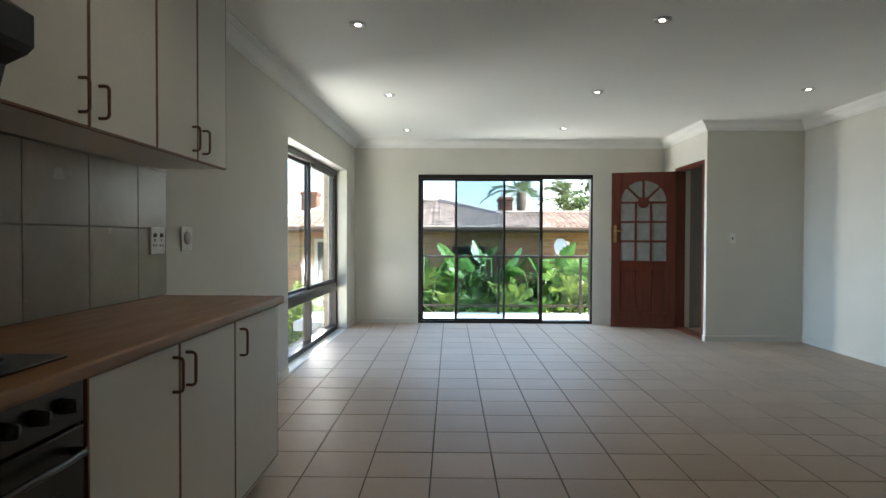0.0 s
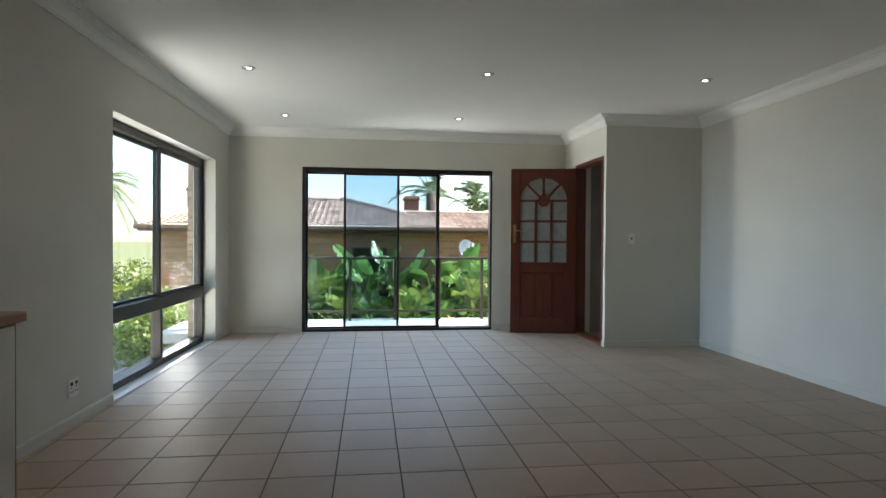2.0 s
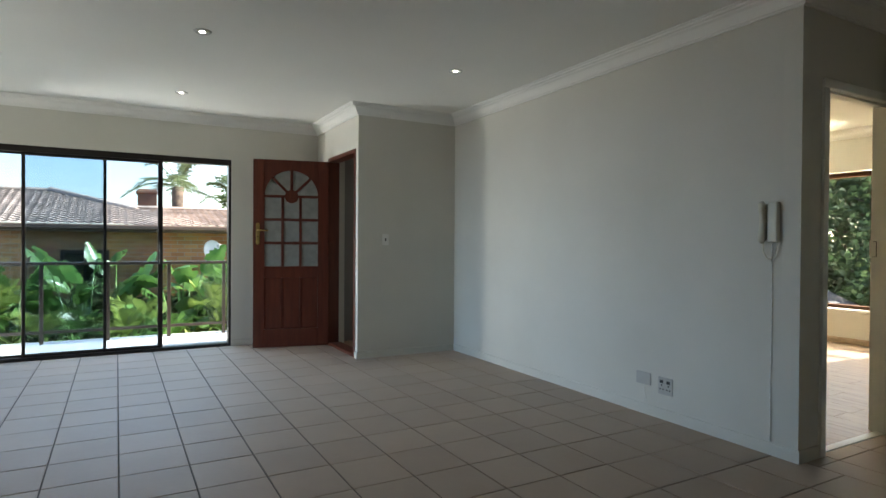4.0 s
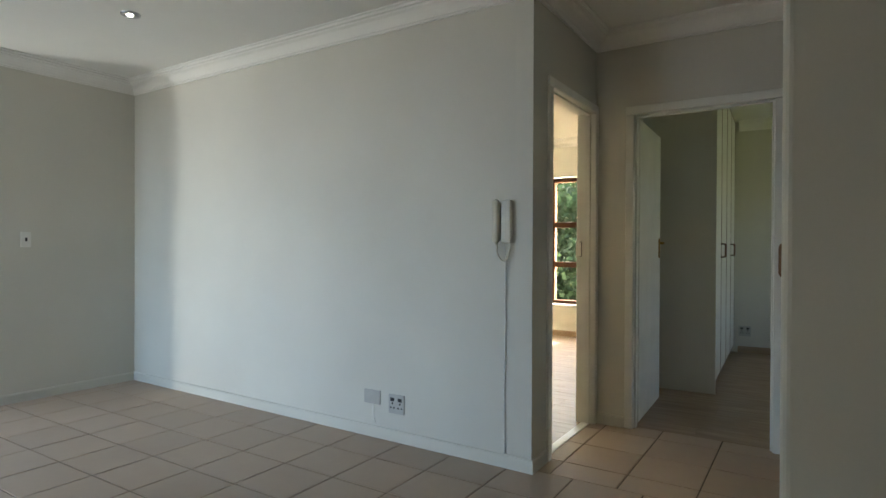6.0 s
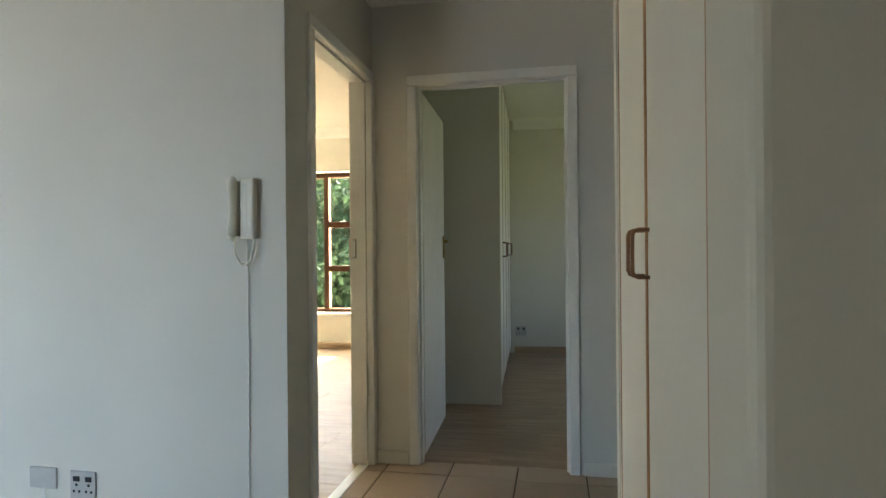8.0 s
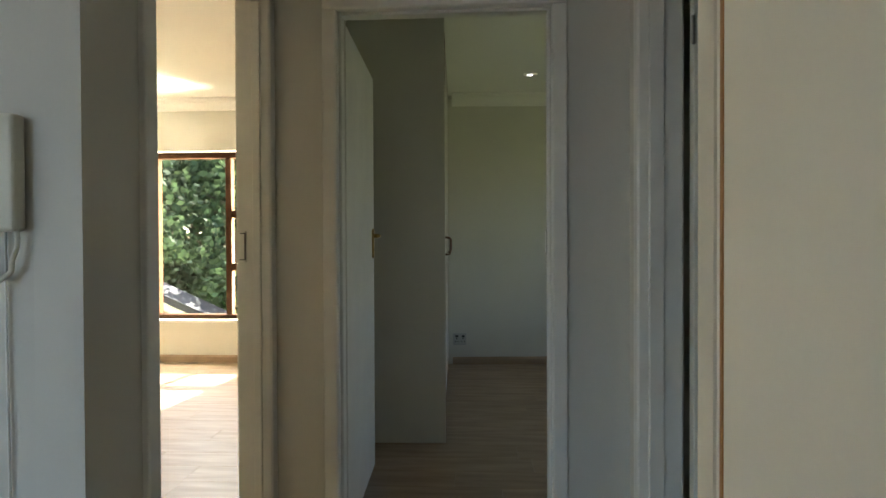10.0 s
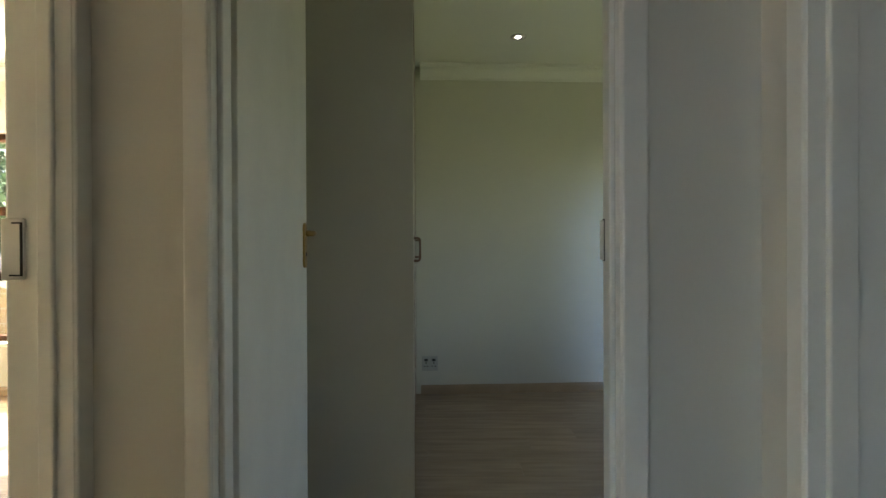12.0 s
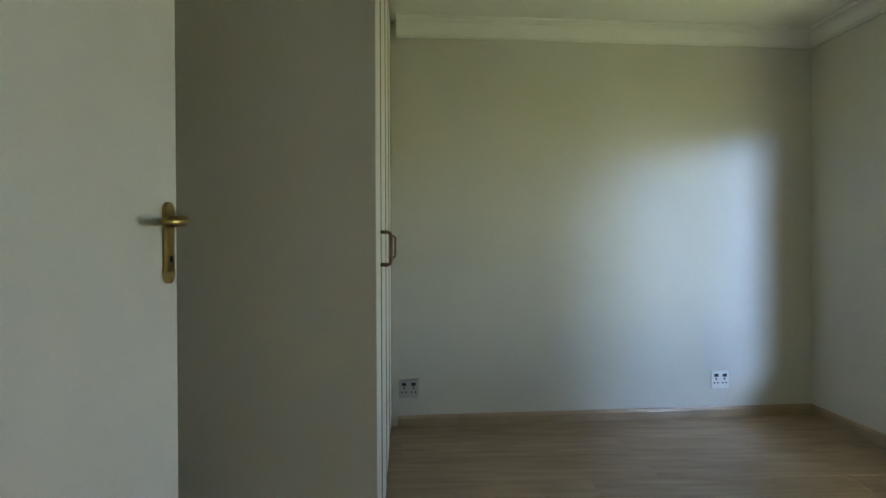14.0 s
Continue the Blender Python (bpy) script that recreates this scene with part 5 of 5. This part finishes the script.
for x, y, z, r, sd_ in ((-2.95, 9.6, -1.15, (0.55, 0.55, 0.5), 12), (-2.7, 9.2, -1.0, (0.5, 0.5, 0.5), 14), (-2.3, 9.9, -0.85, (0.55, 0.55, 0.55), 15)):
    rng = random.Random(sd_)
    u = thing("shrub", "bushy yellow-green shrub below the corner window", "shrub", T((x, y, z)), "garden plants")
    bm = BM()
    for k in range(9):
        a = rng.uniform(0, 6.28)
        tube(bm, [(0, 0, -0.45), (0.15 * math.cos(a), 0.15 * math.sin(a), 0.2), (0.5 * r[0] * math.cos(a), 0.5 * r[1] * math.sin(a), 0.6 + rng.uniform(0, 0.3))], [0.02, 0.014, 0.006], 5)
    part("stems", bm, M_BARK, u)
    V, F = leaf_cloud(5200, (0, 0, 0.65), r, 0.06, rng, 0.42)
    raw_part("foliage", V, F, M_LEAFY, u, "", False, "stuff")

# leafy undergrowth between the broad-leaved plants
for x, y, z, r, sd_, m in ((-0.6, 11.0, -1.0, (0.55, 0.3, 0.55), 31, M_LEAFD), (0.3, 11.2, -0.9, (0.6, 0.3, 0.6), 32, M_LEAFD), (1.2, 11.1, -0.9, (0.6, 0.3, 0.65), 33, M_LEAFD), (2.1, 11.2, -0.9, (0.6, 0.3, 0.6), 34, M_LEAFD), (3.0, 11.3, -0.7, (0.6, 0.3, 0.7), 35, M_LEAF), (0.8, 10.6, -1.2, (0.7, 0.3, 0.45), 36, M_LEAF), (2.4, 10.6, -1.2, (0.7, 0.3, 0.45), 37, M_LEAF), (-0.5, 10.5, -1.2, (0.7, 0.3, 0.45), 38, M_LEAFD)):
    rng = random.Random(sd_)
    u = thing("shrub", "dark leafy undergrowth between the garden plants", "shrub", T((x, y, z)), "garden plants")
    bm = BM()
    for k in range(7):
        a = rng.uniform(0, 6.28)
        tube(bm, [(0, 0, -0.6), (0.1 * math.cos(a), 0.1 * math.sin(a), 0.2), (0.4 * r[0] * math.cos(a), 0.5 * r[1] * math.sin(a), 0.7)], [0.02, 0.014, 0.006], 5)
    part("stems", bm, M_BARK, u)
    V, F = leaf_cloud(2600, (0, 0, 0.7), r, 0.14, rng, 0.26)
    raw_part("foliage", V, F, m, u, "", False, "stuff")

# trees beyond the sunny bedroom's window, and the gable in front of them
for x, y, th, r, n, s in ((17.5, 9.0, 1.9, (2.0, 2.2, 1.5), 3000, 0.20), (18.0, 5.8, 2.2, (2.0, 2.0, 1.6), 3600, 0.20), (19.5, 12.0, 2.4, (2.2, 2.2, 1.6), 3200, 0.22), (16.5, 3.6, 1.5, (1.5, 1.7, 1.4), 2600, 0.18), (21.0, 8.0, 3.2, (2.5, 3.0, 2.2), 3600, 0.25), (23.0, 11.5, 3.6, (3.0, 3.2, 2.6), 4200, 0.28), (23.5, 5.0, 3.6, (3.0, 3.2, 2.6), 4200, 0.28), (24.0, 16.0, 3.6, (3.0, 3.4, 2.6), 4200, 0.28), (27.0, 9.0, 4.2, (3.6, 5.0, 3.2), 5000, 0.34)):
    tree(x, y, GZ, th, r, n, s, M_LEAFD, "dense dark-green garden tree beyond the bedroom window", int(x * 10 + y))
for x, y, th, r, n, s, m in ((15.0, 4.6, 0.7, (1.0, 1.1, 1.0), 5000, 0.17, M_LEAFD), (15.2, 6.4, 0.9, (1.0, 1.1, 1.0), 5000, 0.17, M_LEAFD), (15.4, 8.3, 1.3, (1.1, 1.2, 1.1), 5000, 0.17, M_LEAFD), (15.0, 10.2, 1.8, (1.1, 1.2, 1.1), 5000, 0.17, M_LEAFD)):
    tree(x, y, GZ, th, r, n, s, m, "low dense bush beyond the bedroom window", int(x * 7 + y), "bush")
for x, y, th, r, n, s in ((-18.0, 20.0, 2.4, (2.8, 2.2, 2.0), 2600, 0.26), (-22.0, 15.0, 2.4, (2.8, 2.6, 2.0), 2600, 0.26), (-24.0, 9.0, 2.6, (3.0, 3.0, 2.0), 2600, 0.28)):
    tree(x, y, GZ, th, r, n, s, M_LEAFD, "distant leafy tree across the drive", int(60 - x + y))
for x, y, z in ((14.6, 6.6, 0.1), (14.9, 5.6, 0.0), (15.3, 7.4, 0.2), (14.5, 4.8, -0.1)):
    frond_clump("spiky_shrub", x, y, z - 0.6, 90, 1.3, 0.035, M_LEAF, "tall strap-leaved shrub beyond the bedroom window", "shrub", 0.35, 1.5)
ga = thing("garden_building", "brick outbuilding with a cream sloping gable edge", "outbuilding")
bm = BM()
vs = [bm.verts.new((x, y, z)) for x in (13.0, 13.5) for y, z in ((10.5, GZ), (10.5, 1.5), (5.3, -0.8), (5.3, GZ))]
bm.faces.new(vs[:4])
bm.faces.new(vs[4:][::-1])
for i in range(4):
    j = (i + 1) % 4
    bm.faces.new((vs[i], vs[j], vs[4 + j], vs[4 + i]))
mg = brick_mat("gable face brick", (0.40, 0.24, 0.11), (0.33, 0.18, 0.08), (0.42, 0.36, 0.28))
mg.node_tree.nodes["Mapping"].inputs["Rotation"].default_value = (radians(90), 0, radians(90))
part("wall", bm, mg, ga)
sl_ang = math.atan2(2.3, 5.2)
for nm, y_off, z_off, x0, x1, hh, mm in (("bargeboard", 0, 0.0, 12.9, 12.98, 0.16, M_FASCIA), ("roof", 0, 0.155, 12.86, 13.6, 0.12, M_DARKROOF)):
    bm = BM()
    bx(bm, x0, -2.95, 0, x1, 2.95, hh, 0.01, T((0, 7.9, 0.35 + z_off)) @ Matrix.Rotation(sl_ang, 4, "X"))
    part(nm, bm, mm, ga)

# ground
bm = BM()
bmesh.ops.create_grid(bm, x_segments=2, y_segments=2, size=600, matrix=T((0, 0, GZ)))
struct("ground", bm, M_SOIL, "garden soil and lawn round the houses", "ground")
# spread far past the drive so its pale colour stands in for haze
bm = BM()
bx(bm, -70, 2.0, GZ - 0.05, -4.1, 60, GZ + 0.012)
struct("road", bm, M_PAVE, "pale concrete driveway below the corner window, widened to stand in for haze", "driveway")

# ---- pieces of the floors ----
def tile_mesh(w, h):
    i = 0.0015
    V = [(x, y, z) for z, k in ((-0.008, 0), (-0.0025, 0), (0, i)) for x, y in ((k, k), (w - k, k), (w - k, h - k), (k, h - k))]
    F = [(8, 9, 10, 11)] + [(a + j, a + (j + 1) % 4, a + 4 + (j + 1) % 4, a + 4 + j) for a in (0, 4) for j in range(4)]
    return V, F


ROOMS = [(-1.5, -2.25, 2.88, 1.225), (-1.5, 1.225, 4.22, 6.2), (-1.5, 6.2, 3.15, 7.52), (3.15, 6.2, 4.6, 7.3)]
cells = []
GX, GY, PX, PY = -0.005, 3.22, 0.3255, 0.3455
for i in range(-6, 15):
    for j in range(-18, 13):
        x, y = GX + i * PX, GY + j * PY
        cells.append((x, y, x + PX, y + PY, 0))
for i in range(-2, 4):
    for j in range(-4, 3):
        x, y = 4.42 + i * 0.335, 1.965 + j * 0.345
        cells.append((x, y, x + 0.335, y + 0.345, 1))
shared = {}
restV, restF = [], []
G = 0.0037
for x0, y0, x1, y1, zone in cells:
    best, area = None, 0
    for r in (ROOMS if zone == 0 else [(4.22, 1.0, 5.27, 2.43)]):
        c = (max(x0, r[0]), max(y0, r[1]), min(x1, r[2]), min(y1, r[3]))
        if c[2] - c[0] > 0.02 and c[3] - c[1] > 0.02:
            a = (c[2] - c[0]) * (c[3] - c[1])
            if a > area:
                best, area = c, a
    if not best:
        continue
    if zone == 0 and y0 < 1.225 < y1 and x1 < 2.9:
        best = (x0, y0, x1, y1)
    if zone == 0 and y0 < 6.2 < y1 and x0 < 3.0:
        best = (max(x0, -1.5), y0, x1, y1)
    a, b, c, d = best[0] + G, best[1] + G, best[2] - G, best[3] - G
    w, h = round(c - a, 3), round(d - b, 3)
    if w < 0.012 or h < 0.012:
        continue
    V, F = tile_mesh(w, h)
    if zone == 1 or 1.0 < (b + d) / 2 < 5.4:
        if (w, h) not in shared:
            me = bpy.data.meshes.new("tile")
            me.from_pydata(V, [], F)
            me.materials.append(M_TILE)
            shared[(w, h)] = me
        o = new("tile", shared[(w, h)])
        o.parent = floor_tiles
        o.matrix_basis = T((a, b, RNG.uniform(-0.0006, 0.0006))) @ Matrix.Rotation(RNG.uniform(-0.0016, 0.0016), 4, "X") @ Matrix.Rotation(RNG.uniform(-0.0016, 0.0016), 4, "Y")
    else:
        s = len(restV)
        restV += [(x + a, y + b, z) for x, y, z in V]
        restF += [tuple(k + s for k in f) for f in F]
raw_part("far_tiles", restV, restF, M_TILE, floor_tiles, "beige ceramic tiles", False, "stuff")


def planks(parent, x0, x1, y0, y1, seed):
    """Laminate boards along y, staggered."""
    rng = random.Random(seed)
    pw, pl = 0.193, 1.28
    x = x0
    while x < x1 - 0.01:
        xe = min(x + pw, x1)
        y = y0 - rng.uniform(0.1, pl - 0.1)
        while y < y1 - 0.01:
            a, b = max(y, y0), min(y + pl, y1)
            if b - a > 0.03:
                w, h = round(xe - x - 0.001, 3), round(b - a - 0.001, 3)
                V = [(u, v, z) for z, k in ((-0.008, 0), (-0.0008, 0), (0, 0.0012)) for u, v in ((k, k), (w - k, k), (w - k, h - k), (k, h - k))]
                F = [(8, 9, 10, 11)] + [(q + j, q + (j + 1) % 4, q + 4 + (j + 1) % 4, q + 4 + j) for q in (0, 4) for j in range(4)]
                me = bpy.data.meshes.new("plank")
                me.from_pydata(V, [], F)
                me.materials.append(M_LAM)
                o = new("plank", me)
                o.parent = parent
                o.matrix_basis = T((x, a, 0))
            y += pl
        x = xe


planks(floor_b1, 4.31, BEX, 2.45, 6.43, 21)
planks(floor_b2, 5.27, BEX + 0.16, SBY, PNY, 22)
